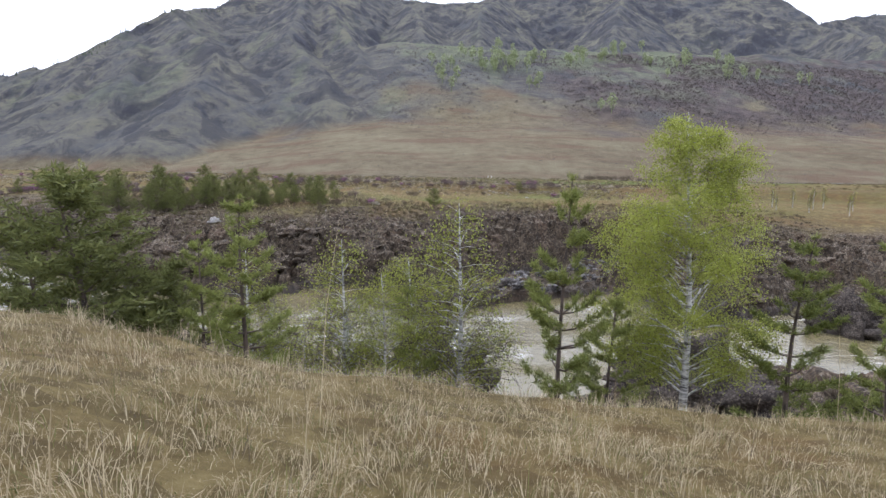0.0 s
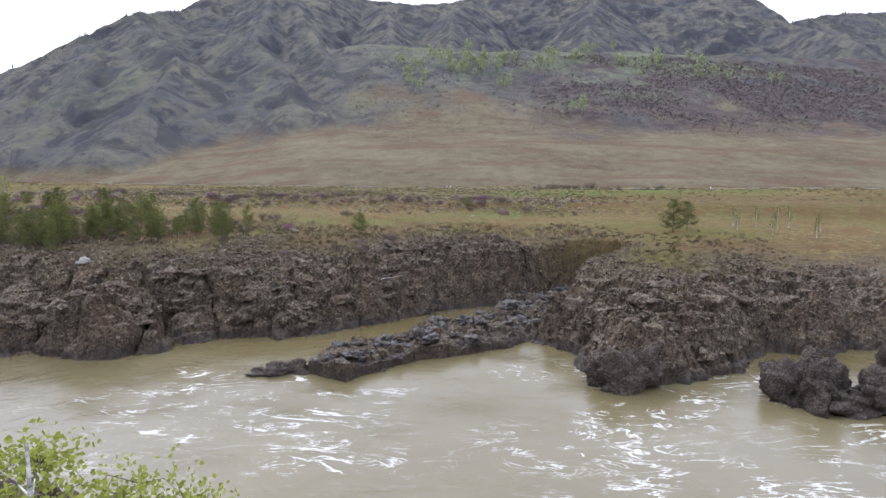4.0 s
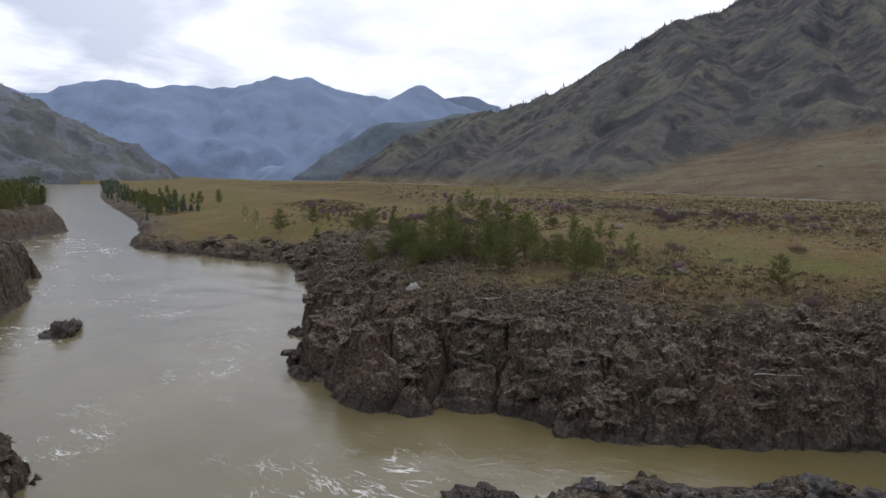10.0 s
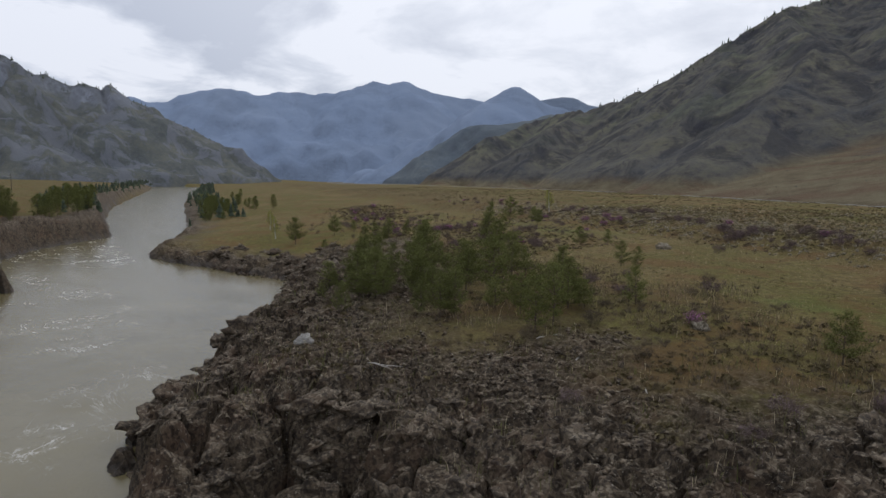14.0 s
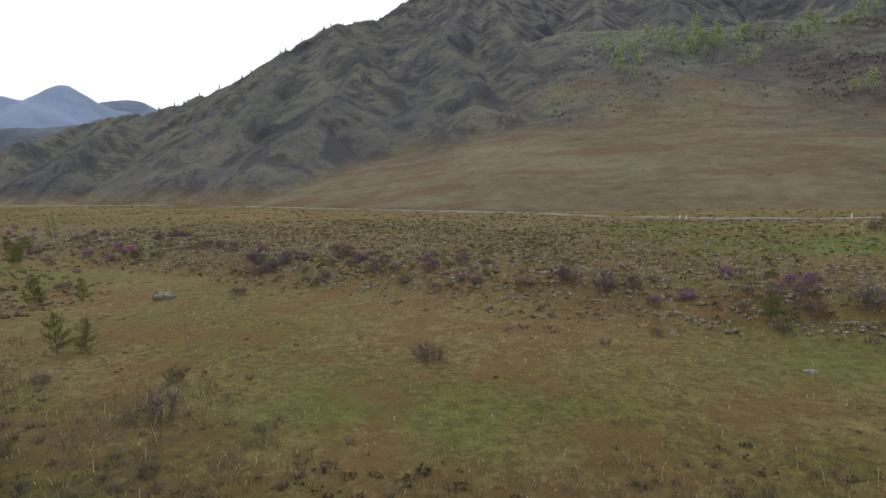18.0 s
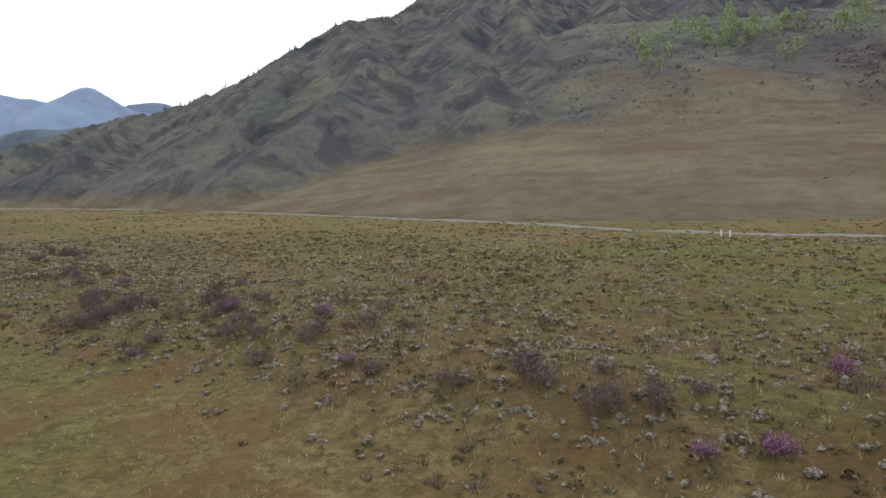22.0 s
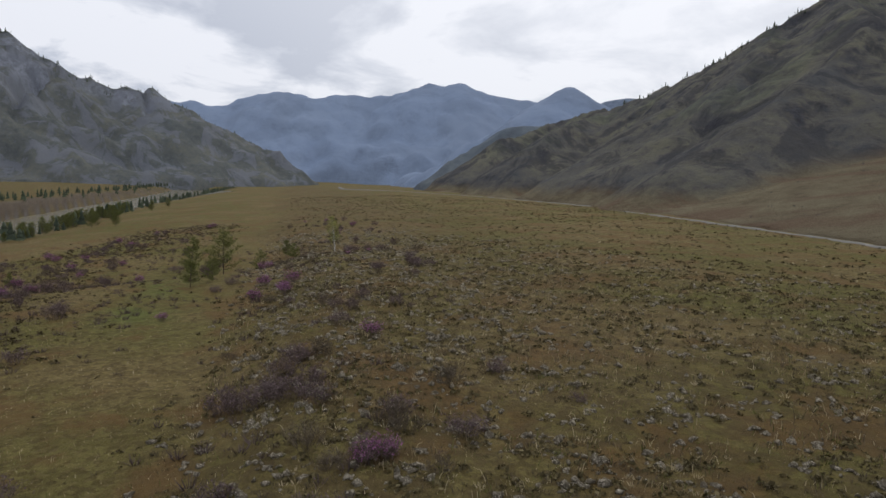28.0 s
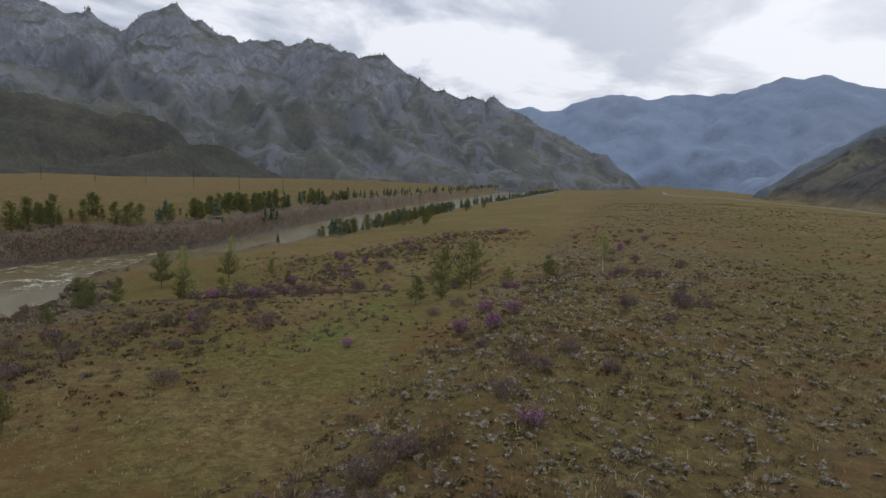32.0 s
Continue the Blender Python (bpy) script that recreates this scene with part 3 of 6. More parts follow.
wxs, wys = grown(-60, 60, 1.0, 930, 1.12), grown(26, 92, 1.0, 340, 1.12)
qx, qy = np.meshgrid(wxs, wys)
swell = 0.28 * (fbm(qx / 4.5, qy / 3.5, 4, 91) - 0.5)
calm = np.exp(-(((qx - 6) / 9) ** 2 + ((qy - 69) / 5) ** 2)) + np.exp(-(((qx + 8) / 14) ** 2 + ((qy - 62) / 3.0) ** 2)) * 0.7 + np.exp(-(((qx - 38) / 6) ** 2 + ((qy - 57) / 3) ** 2))
rapid = np.clip(smooth(-45, -5, qx) + 0.35 * smooth(-130, -160, qx) + 0.62, 0, 1) * smooth(62, 54, qy + 0.15 * qx) + 0.3 * smooth(-120, -140, qx)
white = np.exp(-(((qx - 34) / 7) ** 2 + ((qy - 42.5) / 2.0) ** 2)) + 0.8 * np.exp(-(((qx + 2) / 1.6) ** 2 + ((qy - 53.2) / 0.9) ** 2))
white += 0.7 * np.exp(-(((qx - 2) / 5) ** 2 + ((qy - 40) / 2.0) ** 2)) + 0.5 * np.exp(-(((qx + 100) / 9) ** 2 + ((qy - 63) / 2) ** 2)) + 0.6 * np.exp(-(((qx + 122) / 9) ** 2 + ((qy - 78) / 2.5) ** 2)) + 0.55 * np.exp(-(((qx + 140) / 22) ** 2 + ((qy - 76) / 6) ** 2))
water_me = sheet_mesh("water", wxs, wys, WATER + swell * (1 - np.clip(calm, 0, 1)), {"still": np.clip(calm, 0, 1), "rapid": np.clip(rapid, 0, 1), "white": np.clip(white, 0, 1)})
water_me.materials.append(RIVER_WATER)
tagged(new("water", water_me), "silty grey-green river running in eddies with streaks of foam", "water", kind="structure")

# ---- mountains ----


def range_height(x, y, crests, width=(1.3, 35), power=1.05, gully=0.25, seed=0, size=70.0, wobble=0.5):
    """Height over crest lines of (x, y, z): it falls off across a width that goes with the height, cut by gullies."""
    best = np.zeros(x.shape)
    wob = fbm(x / size, y / size, 4, seed) - 0.5
    rid = ridged(x / (1.5 * size), y / (1.5 * size), 4, seed + 5)
    for line in crests:
        for (ax, ay, az), (bx, by, bz) in zip(line[:-1], line[1:]):
            ux, uy = bx - ax, by - ay
            t = np.clip(((x - ax) * ux + (y - ay) * uy) / (ux * ux + uy * uy), 0, 1)
            d = np.hypot(x - ax - t * ux, y - ay - t * uy)
            zc = az + (bz - az) * t
            w = width[0] * zc + width[1]
            u = d / w
            u = u * (1 + wobble * wob) + gully * (0.62 - rid) * np.clip(u * 2.2, 0, 1)
            best = np.maximum(best, zc * np.clip(1 - u, 0, 1) ** power)
    return best


NEAR = [[(-690, 578, 1), (-567, 596, 55), (-468, 552, 70), (-367, 508, 69), (-300, 500, 80), (-263, 491, 86), (-271, 534, 107), (-242, 584, 142), (-225, 655, 160), (-211, 684, 183), (-159, 742, 226),
         (-75, 997, 262), (-3, 1000, 255), (85, 996, 266), (260, 960, 272), (440, 890, 246), (480, 870, 206), (560, 900, 225), (760, 960, 250)],
        [(-159, 742, 226), (-130, 600, 150), (-116, 488, 102), (-81, 420, 67), (-65, 380, 46), (-70, 345, 29), (-80, 330, 19)],
        [(-159, 742, 226), (-110, 620, 158), (-75, 508, 106), (-51, 436, 70), (-41, 390, 48), (-44, 370, 34)],
        [(-242, 584, 142), (-195, 500, 108), (-153, 443, 85), (-140, 383, 56), (-136, 340, 36), (-139, 311, 20), (-145, 288, 4)],
        [(-271, 534, 107), (-223, 486, 95), (-201, 418, 62), (-190, 366, 35), (-191, 322, 7)],
        [(-263, 491, 86), (-241, 428, 58), (-232, 379, 34), (-223, 338, 6)],
        [(-367, 508, 69), (-330, 415, 44), (-300, 350, 6)], [(-468, 552, 70), (-440, 450, 42), (-420, 390, 6)],
        [(-75, 997, 262), (-30, 700, 170), (-18, 535, 108), (-7, 470, 78)],
        [(260, 960, 272), (180, 700, 170), (140, 560, 105), (120, 450, 70)], [(480, 870, 206), (420, 640, 140), (400, 560, 95), (380, 470, 70)],
        [(85, 996, 266), (40, 760, 190), (30, 600, 120)], [(760, 960, 250), (640, 640, 130), (600, 520, 80)]]
BEYOND = [[(-880, 655, 1), (-867, 677, 40), (-840, 740, 90), (-793, 765, 97), (-700, 850, 120)]]
PEAK = [[(-1500, 1300, 215), (-1420, 1340, 240), (-1355, 1364, 283), (-1297, 1423, 228), (-1100, 1500, 150)]]


def polar(az, el, d, ox=0.0, oy=80.0, oz=8.0):
    return ox - d * math.sin(radians(az)), oy + d * math.cos(radians(az)), oz + d * math.tan(radians(el))


FAR = [[polar(a, e, 2750) for a, e in ((86, 6.2), (80, 6.1), (76.5, 5.9), (72, 7.3), (69, 6.9), (66, 7.3), (63.5, 7.0), (61, 7.6), (59, 8.45), (57.8, 8.1), (56.6, 8.45), (53, 7.4), (50.4, 6.8), (46, 6.0), (40, 5.5))]]
FARTHEST = [[polar(a, e, 3700) for a, e in ((47, 6.2), (44.5, 6.7), (42.2, 7.25), (41, 6.9), (38, 5.5), (33, 5.0))]]
LEFT = [[polar(a, e, d, -11, 138, 10.7) for a, e, d in ((150, 11, 1400), (135, 12, 1400), (123, 11.5, 1380), (118.7, 11.6, 1350), (114.6, 10.7, 1350), (113.4, 10.0, 1350), (112.4, 10.7, 1350), (109.5, 12.2, 1350), (106.4, 10.2, 1340),
        (103, 10.3, 1340), (99.7, 9.6, 1330), (97, 11.1, 1330), (94, 9.6, 1330), (90.7, 8.3, 1330), (87.6, 6.6, 1320), (85.5, 6.6, 1320), (83.6, 7.1, 1320), (80.6, 5.5, 1330), (76.6, 3.2, 1350), (72.1, 0.0, 1380))]]
GREEN = [[polar(a, e, 760, -11, 138, 10.7) for a, e in ((140, 5.0), (127, 4.2), (121.4, 4.7), (118.6, 5.1), (114.1, 3.0), (109, 0.3))]]


SURFACE = {}


def on_mountain(name, x, y):
    """Height of a mountain's sheet at a place."""
    x0, y0, step, lift = SURFACE[name]
    j, i = int(np.clip(round((x - x0) / step), 0, lift.shape[1] - 1)), int(np.clip(round((y - y0) / step), 0, lift.shape[0] - 1))
    return float(lift[i, j])


def mountain(name, label, x0, x1, y0, y1, step, crests, mat, apron=False, floor=-8.0, craggy=1.0, swell=1.0, rugged=1.2, **shape):
    mx, my = np.arange(x0, x1 + step, step), np.arange(y0, y1 + step, step)
    gx, gy = np.meshgrid(mx, my)
    h = range_height(gx, gy, crests, **shape)
    h = h * swell
    tall = max(c[2] for line in crests for c in line)
    high = np.clip(h / tall, 0, 1)
    bend = step * 5
    ox, oy = gx + bend * (fbm(gx / (step * 14), gy / (step * 14), 3, 83) - .5) * 2, gy + bend * (fbm(gx / (step * 14), gy / (step * 14), 3, 85) - .5) * 2
    crag = ridged(ox / (step * 10), oy / (step * 10), 5, 79) - 0.64
    rib = np.abs(2 * vnoise(ox / (step * 22), oy / (step * 22), 87) - 1)
    h = np.where(h > 0.5, h + craggy * (step * 4.2 * crag - step * 2.2 * (rib < .12) * (1 - rib / .12)) * np.clip(h / 40, 0, 1) * (0.3 + 1.2 * fbm(gx / (step * 30), gy / (step * 30), 2, 81)), h)
    rough = step * rugged
    h = np.where(h > 0.5, h + rough * (fbm(gx / (step * 3), gy / (step * 3), 3, 77) - 0.5) * np.clip(h / 30, 0, 1), h)
    if apron:
        h = h * smooth(0, 12, h)
    fan = np.zeros(gx.shape)
    fresh = woods = fan
    if apron:
        fan_noise = fbm(gx / 40, gy / 40, 4, 35) - 0.5
        foot = 222 + 0.55 * np.clip(-30 - gx, 0, None) + 0.10 * np.clip(gx - 60, 0, None)
        run = np.clip(gy - foot, 0, None)
        fan_z = 0.235 * np.minimum(run, 130) + 0.46 * np.clip(run - 130, 0, 150) + 0.12 * np.clip(run - 280, 0, None)
        fan_z = fan_z + (2.5 * (fbm(gx / 25, gy / 60, 3, 31) - 0.5) + 9 * (ridged(gx / 70, gy / 160, 3, 36) - 0.6) * np.clip((run - 90) / 100, 0, 1)) * np.clip(run / 40, 0, 1)
        fan_z = np.where(run > 0, fan_z + 0.7, 0)
        fan = smooth(-3, 3, fan_z - h + 7 * fan_noise) * smooth(175, 115, run + 130 * fan_noise)
        h = np.maximum(h, fan_z)
        fan = np.maximum(fan, smooth(9, 3, h + 6 * fan_noise))
        woods = smooth(20, 110, gx) * smooth(85, 150, run + 60 * fan_noise) * smooth(340, 280, run)
        streak = ridged(gx / 60, gy / 110, 3, 211)
        bench = smooth(205, 245, run) * smooth(345, 290, run) * smooth(-45, 10, gx) * smooth(290, 190, gx)
        fresh = np.clip(0.8 * bench + 0.4 * smooth(0.70, 0.84, streak) * smooth(220, 100, h) * smooth(20, 50, h), 0, 1)
    lift = np.where(h > 0.4, h, floor)
    SURFACE[name] = (x0, y0, step, lift)
    me = sheet_mesh(name, mx, my, lift, {"apron": fan, "high": high, "fresh": fresh, "woods": woods}, hide=lift <= floor + 0.01)
    me.materials.append(mat)
    return tagged(new(name, me), label, "mountain", kind="structure")


# scrub tones lifted and greyed to stand for the haze in front of them
HAZED_SCRUB = mountain_material("hazed_scrub", (0.094, 0.096, 0.096), (0.126, 0.120, 0.104), (0.168, 0.158, 0.116), (0.084, 0.084, 0.094), 0.9, 0.7, (0.62, 0.82), relief=2.8)
# crag and slope tones pushed towards blue: air haze put into the colour
HAZED_CRAG = mountain_material("hazed_crag", (0.112, 0.123, 0.122), (0.146, 0.153, 0.142), (0.184, 0.186, 0.156), (0.32, 0.338, 0.385), 0.9, 1.0, (0.66, 0.90), 0.40, relief=5.0)
# nearly one flat blue: valley haze painted over the forest's own green
HAZE_FOREST = mountain_material("haze_blue_forest", (0.215, 0.270, 0.372), (0.228, 0.284, 0.384), (0.242, 0.296, 0.392), (0.245, 0.298, 0.39), 0.4, 6.0, relief=1.2)
GREEN_HILL = mountain_material("green_hill", (0.100, 0.106, 0.096), (0.132, 0.134, 0.110), (0.170, 0.165, 0.126), (0.13, 0.13, 0.13), 0.5, 2.0)
# the spur's bluish tones are haze mixed into its base colour
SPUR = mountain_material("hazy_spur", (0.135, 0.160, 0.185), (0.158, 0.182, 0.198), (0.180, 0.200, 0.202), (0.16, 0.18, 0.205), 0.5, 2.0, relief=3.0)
# paler still: distance haze stands in the base colour of this ridge
FARTHEST_HAZE = mountain_material("farthest_haze_blue", (0.25, 0.31, 0.41), (0.27, 0.33, 0.43), (0.29, 0.35, 0.45), (0.29, 0.34, 0.43), 0.2, 8.0)
mountain("mountain_near", "dark scrubby mountain with rocky ribs above a brown grass apron", -720, 900, 205, 1150, 3.0, NEAR, HAZED_SCRUB, True, swell=1.012, craggy=0.4, rugged=1.7, wobble=0.28, gully=0.10, seed=3, size=48, width=(1.3, 16))
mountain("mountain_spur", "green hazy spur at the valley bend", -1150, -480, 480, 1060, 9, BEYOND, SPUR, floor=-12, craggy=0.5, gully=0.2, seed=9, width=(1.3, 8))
mountain("mountain_peak", "forested pointed peak behind the spur", -1900, -900, 900, 1900, 18, PEAK, HAZE_FOREST, floor=-15, craggy=0.3, gully=0.2, seed=15, size=150)
mountain("mountain_far", "blue hazy forested range closing the valley", -3700, -1400, -200, 2900, 19, FAR, HAZE_FOREST, floor=-20, craggy=0.15, gully=0.16, seed=21, size=260, power=0.9)
mountain("mountain_farthest", "distant ridge in pale haze blue", -3300, -1600, 2300, 4000, 40, FARTHEST, FARTHEST_HAZE, floor=-20, craggy=0.15, gully=0.2, seed=27, size=300)
mountain("mountain_left", "grey limestone crags with forest below across the river", -1900, -100, -1500, 900, 8.5, LEFT, HAZED_CRAG, floor=-10, swell=1.03, craggy=1.7, wobble=0.3, gully=0.2, seed=33, size=95, power=1.1, width=(1.6, 22))
mountain("mountain_green_hill", "low olive-green hill at the foot of the crags", -1100, -300, -700, 260, 9, GREEN, GREEN_HILL, floor=-8, gully=0.2, seed=39, width=(2.2, 60))

# ---- vegetation and loose things ----
rng = random.Random(7)


class Shape:
    """Gathers triangles for one mesh."""

    def __init__(self):
        self.co, self.tri, self.n = [], [], 0

    def add(self, co, tri):
        co, tri = np.asarray(co, float), np.asarray(tri, int)
        self.co.append(co), self.tri.append(tri + self.n)
        self.n += len(co)

    def tube(self, pts, radii, sides=5):
        pts = [Vector(p) for p in pts]
        co, tri = [], []
        for k, (p, r) in enumerate(zip(pts, radii)):
            way = (pts[min(k + 1, len(pts) - 1)] - pts[max(k - 1, 0)]).normalized()
            a = way.orthogonal().normalized()
            b = way.cross(a)
            co += [p + r * (math.cos(2 * math.pi * j / sides) * a + math.sin(2 * math.pi * j / sides) * b) for j in range(sides)]
        for k in range(len(pts) - 1):
            for j in range(sides):
                i, m = k * sides + j, k * sides + (j + 1) % sides
                tri += [(i, m, m + sides), (i, m + sides, i + sides)]
        self.add(co, tri)

    def blades(self, base, tip, width):
        """Flat pointed blades from arrays of base and tip places."""
        base, tip = np.asarray(base, float), np.asarray(tip, float)
        way = tip - base
        side = np.cross(way, np.random.normal(size=way.shape))
        side *= (np.asarray(width) / (np.linalg.norm(side, axis=1) + 1e-9))[:, None] if np.ndim(width) else width / (np.linalg.norm(side, axis=1, keepdims=True) + 1e-9)
        n = len(base)
        co = np.concatenate([base - side / 2, base + side / 2, tip])
        i = np.arange(n)
        self.add(co, np.stack([i, i + n, i + 2 * n], 1))

    def leaves(self, centre, size):
        """Small four-cornered leaves turned every way."""
        n = len(centre)
        a = np.random.normal(size=(n, 3))
        a /= np.linalg.norm(a, axis=1, keepdims=True)
        b = np.cross(a, np.random.normal(size=(n, 3)))
        b /= np.linalg.norm(b, axis=1, keepdims=True)
        s = (size * np.random.uniform(0.6, 1.3, n))[:, None]
        co = np.concatenate([centre - a * s, centre + b * s * 0.7, centre + a * s, centre - b * s * 0.7])
        i = np.arange(n)
        self.add(co, np.concatenate([np.stack([i, i + n, i + 2 * n], 1), np.stack([i, i + 2 * n, i + 3 * n], 1)]))

    def mesh(self, name, mat, smooth_shade=False):
        co, tri = np.concatenate(self.co), np.concatenate(self.tri)
        me = bpy.data.meshes.new(name)
        me.vertices.add(len(co)), me.loops.add(tri.size), me.polygons.add(len(tri))
        me.vertices.foreach_set("co", co.ravel())
        me.loops.foreach_set("vertex_index", tri.ravel().astype(np.int32))
        me.polygons.foreach_set("loop_start", np.arange(0, tri.size, 3, dtype=np.int32))
        if smooth_shade:
            me.polygons.foreach_set("use_smooth", np.ones(len(tri), bool))
        me.update(calc_edges=True)
        me.materials.append(mat)
        return me


def part(name, shape, mat, parent, label="", smooth_shade=False):
    ob = new(name, shape.mesh(name, mat, smooth_shade))
    ob.parent = parent
    return tagged(ob, label) if label else ob


def leaf_material(name, dark, mid, light, gloss=0.6, through=0.25):
    m, nt, b = material(name, gloss, 0.2)
    isl = node(nt, "ShaderNodeNewGeometry").outputs["Random Per Island"]
    obj = node(nt, "ShaderNodeObjectInfo").outputs["Random"]
    mixed = arith(nt, "ADD", arith(nt, "MULTIPLY", isl, 0.65), arith(nt, "MULTIPLY", obj, 0.35))
    colour = ramp_of(nt, [(0.1, dark), (0.5, mid), (0.95, light)], mixed)
    nt.links.new(colour, b.inputs["Base Color"])
    t = node(nt, "ShaderNodeBsdfTranslucent")
    nt.links.new(colour, t.inputs[0])
    mx = node(nt, "ShaderNodeMixShader")
    mx.inputs[0].default_value = through
    out = nt.nodes["Material Output"]
    nt.links.new(b.outputs[0], mx.inputs[1]), nt.links.new(t.outputs[0], mx.inputs[2]), nt.links.new(mx.outputs[0], out.inputs[0])
    return m


def bark_material(name, dark, light, scale, stretch):
    m, nt, b = material(name, 0.9, 0.2)
    nt.links.new(ramp_of(nt, [(0.38, dark), (0.58, light)], noise_of(nt, scale, 5, 0.7, 0, stretch)), b.inputs["Base Color"])
    bump(nt, b, noise_of(nt, scale * 2, 4, 0.7, 0, stretch), 0.6, 0.02)
    return m


def stone_material(name, dark, mid, pale, patch=0.57):
    m, nt, b = material(name, 0.92, 0.2)
    base = ramp_of(nt, [(0.3, dark), (0.55, mid), (0.75, pale)], noise_of(nt, 3.5, 7, 0.7))
    obj = node(nt, "ShaderNodeObjectInfo").outputs["Random"]
    toned = blend(nt, arith(nt, "MULTIPLY", obj, 0.3), base, tuple(0.5 * c for c in dark))
    flecked = blend(nt, arith(nt, "MULTIPLY", speckle(nt, 14.0, 0.72, 0.80), 0.6), toned, pale)
    nt.links.new(blend(nt, between(nt, noise_of(nt, 9.0, 5, 0.7), patch, patch + 0.1), flecked, tuple(min(1, 1.5 * c) for c in pale)), b.inputs["Base Color"])
    bump(nt, b, arith(nt, "ADD", noise_of(nt, 5.0, 8, 0.75), arith(nt, "MULTIPLY", noise_of(nt, 1.4, 5, 0.7), 1.2)), 1.0, 0.22)
    return m


PINE_BARK = bark_material("pine_bark", (0.045, 0.036, 0.029), (0.125, 0.095, 0.072), 9, (1, 1, 0.3))
BIRCH_BARK = bark_material("birch_bark", (0.06, 0.055, 0.05), (0.62, 0.60, 0.55), 7, (0.5, 0.5, 2.2))
TWIG = bark_material("twig_bark", (0.055, 0.04, 0.034), (0.13, 0.095, 0.08), 8, (1, 1, 1))
BLEACHED = bark_material("bleached_wood", (0.22, 0.20, 0.17), (0.48, 0.45, 0.40), 9, (1, 1, 1))
NEEDLES = leaf_material("pine_needles", (0.076, 0.084, 0.024), (0.132, 0.142, 0.041), (0.195, 0.202, 0.064), 0.8, 0.35)
FAR_NEEDLES = leaf_material("distant_conifers", (0.036, 0.046, 0.028), (0.056, 0.070, 0.040), (0.080, 0.094, 0.052), 0.9, 0.0)
FRESH_NEEDLES = leaf_material("fresh_pine_needles", (0.110, 0.128, 0.030), (0.190, 0.212, 0.052), (0.27, 0.29, 0.085), 0.7, 0.4)
BIRCH_LEAF = leaf_material("young_birch_leaf", (0.19, 0.215, 0.030), (0.285, 0.315, 0.050), (0.39, 0.415, 0.095), 0.55, 0.45)
MAUVE_TWIG = leaf_material("mauve_twigs", (0.070, 0.050, 0.044), (0.120, 0.088, 0.076), (0.180, 0.138, 0.120), 0.9, 0.0)
BROWN_TWIG = leaf_material("brown_twigs", (0.062, 0.048, 0.033), (0.110, 0.086, 0.058), (0.175, 0.14, 0.095), 0.9, 0.0)
BLOSSOM = leaf_material("rhododendron_blossom", (0.22, 0.080, 0.175), (0.33, 0.125, 0.27), (0.45, 0.21, 0.385), 0.7, 0.3)
PALE_BLOSSOM = leaf_material("faded_blossom", (0.122, 0.084, 0.086), (0.168, 0.118, 0.122), (0.22, 0.158, 0.165), 0.8, 0.2)
STRAW = leaf_material("dry_grass_blades", (0.27, 0.21, 0.118), (0.47, 0.385, 0.235), (0.68, 0.585, 0.395), 0.8, 0.3)
DEAD_TWIG = leaf_material("dead_heath_stems", (0.038, 0.030, 0.022), (0.070, 0.055, 0.038), (0.12, 0.096, 0.066), 0.9, 0.0)
GREEN_BLADE = leaf_material("green_grass_blades", (0.065, 0.075, 0.018), (0.13, 0.14, 0.038), (0.22, 0.21, 0.075), 0.8, 0.25)
GREY_STONE = stone_material("lichen_stone", (0.078, 0.063, 0.040), (0.195, 0.165, 0.115), (0.47, 0.415, 0.315))
DARK_STONE = stone_material("wet_dark_rock", (0.028, 0.022, 0.019), (0.084, 0.067, 0.053), (0.19, 0.157, 0.122), 0.60)
PALE_STONE = stone_material("pale_boulder", (0.26, 0.24, 0.21), (0.38, 0.36, 0.32), (0.50, 0.48, 0.44))


def unit(v):
    return Vector(v).normalized()


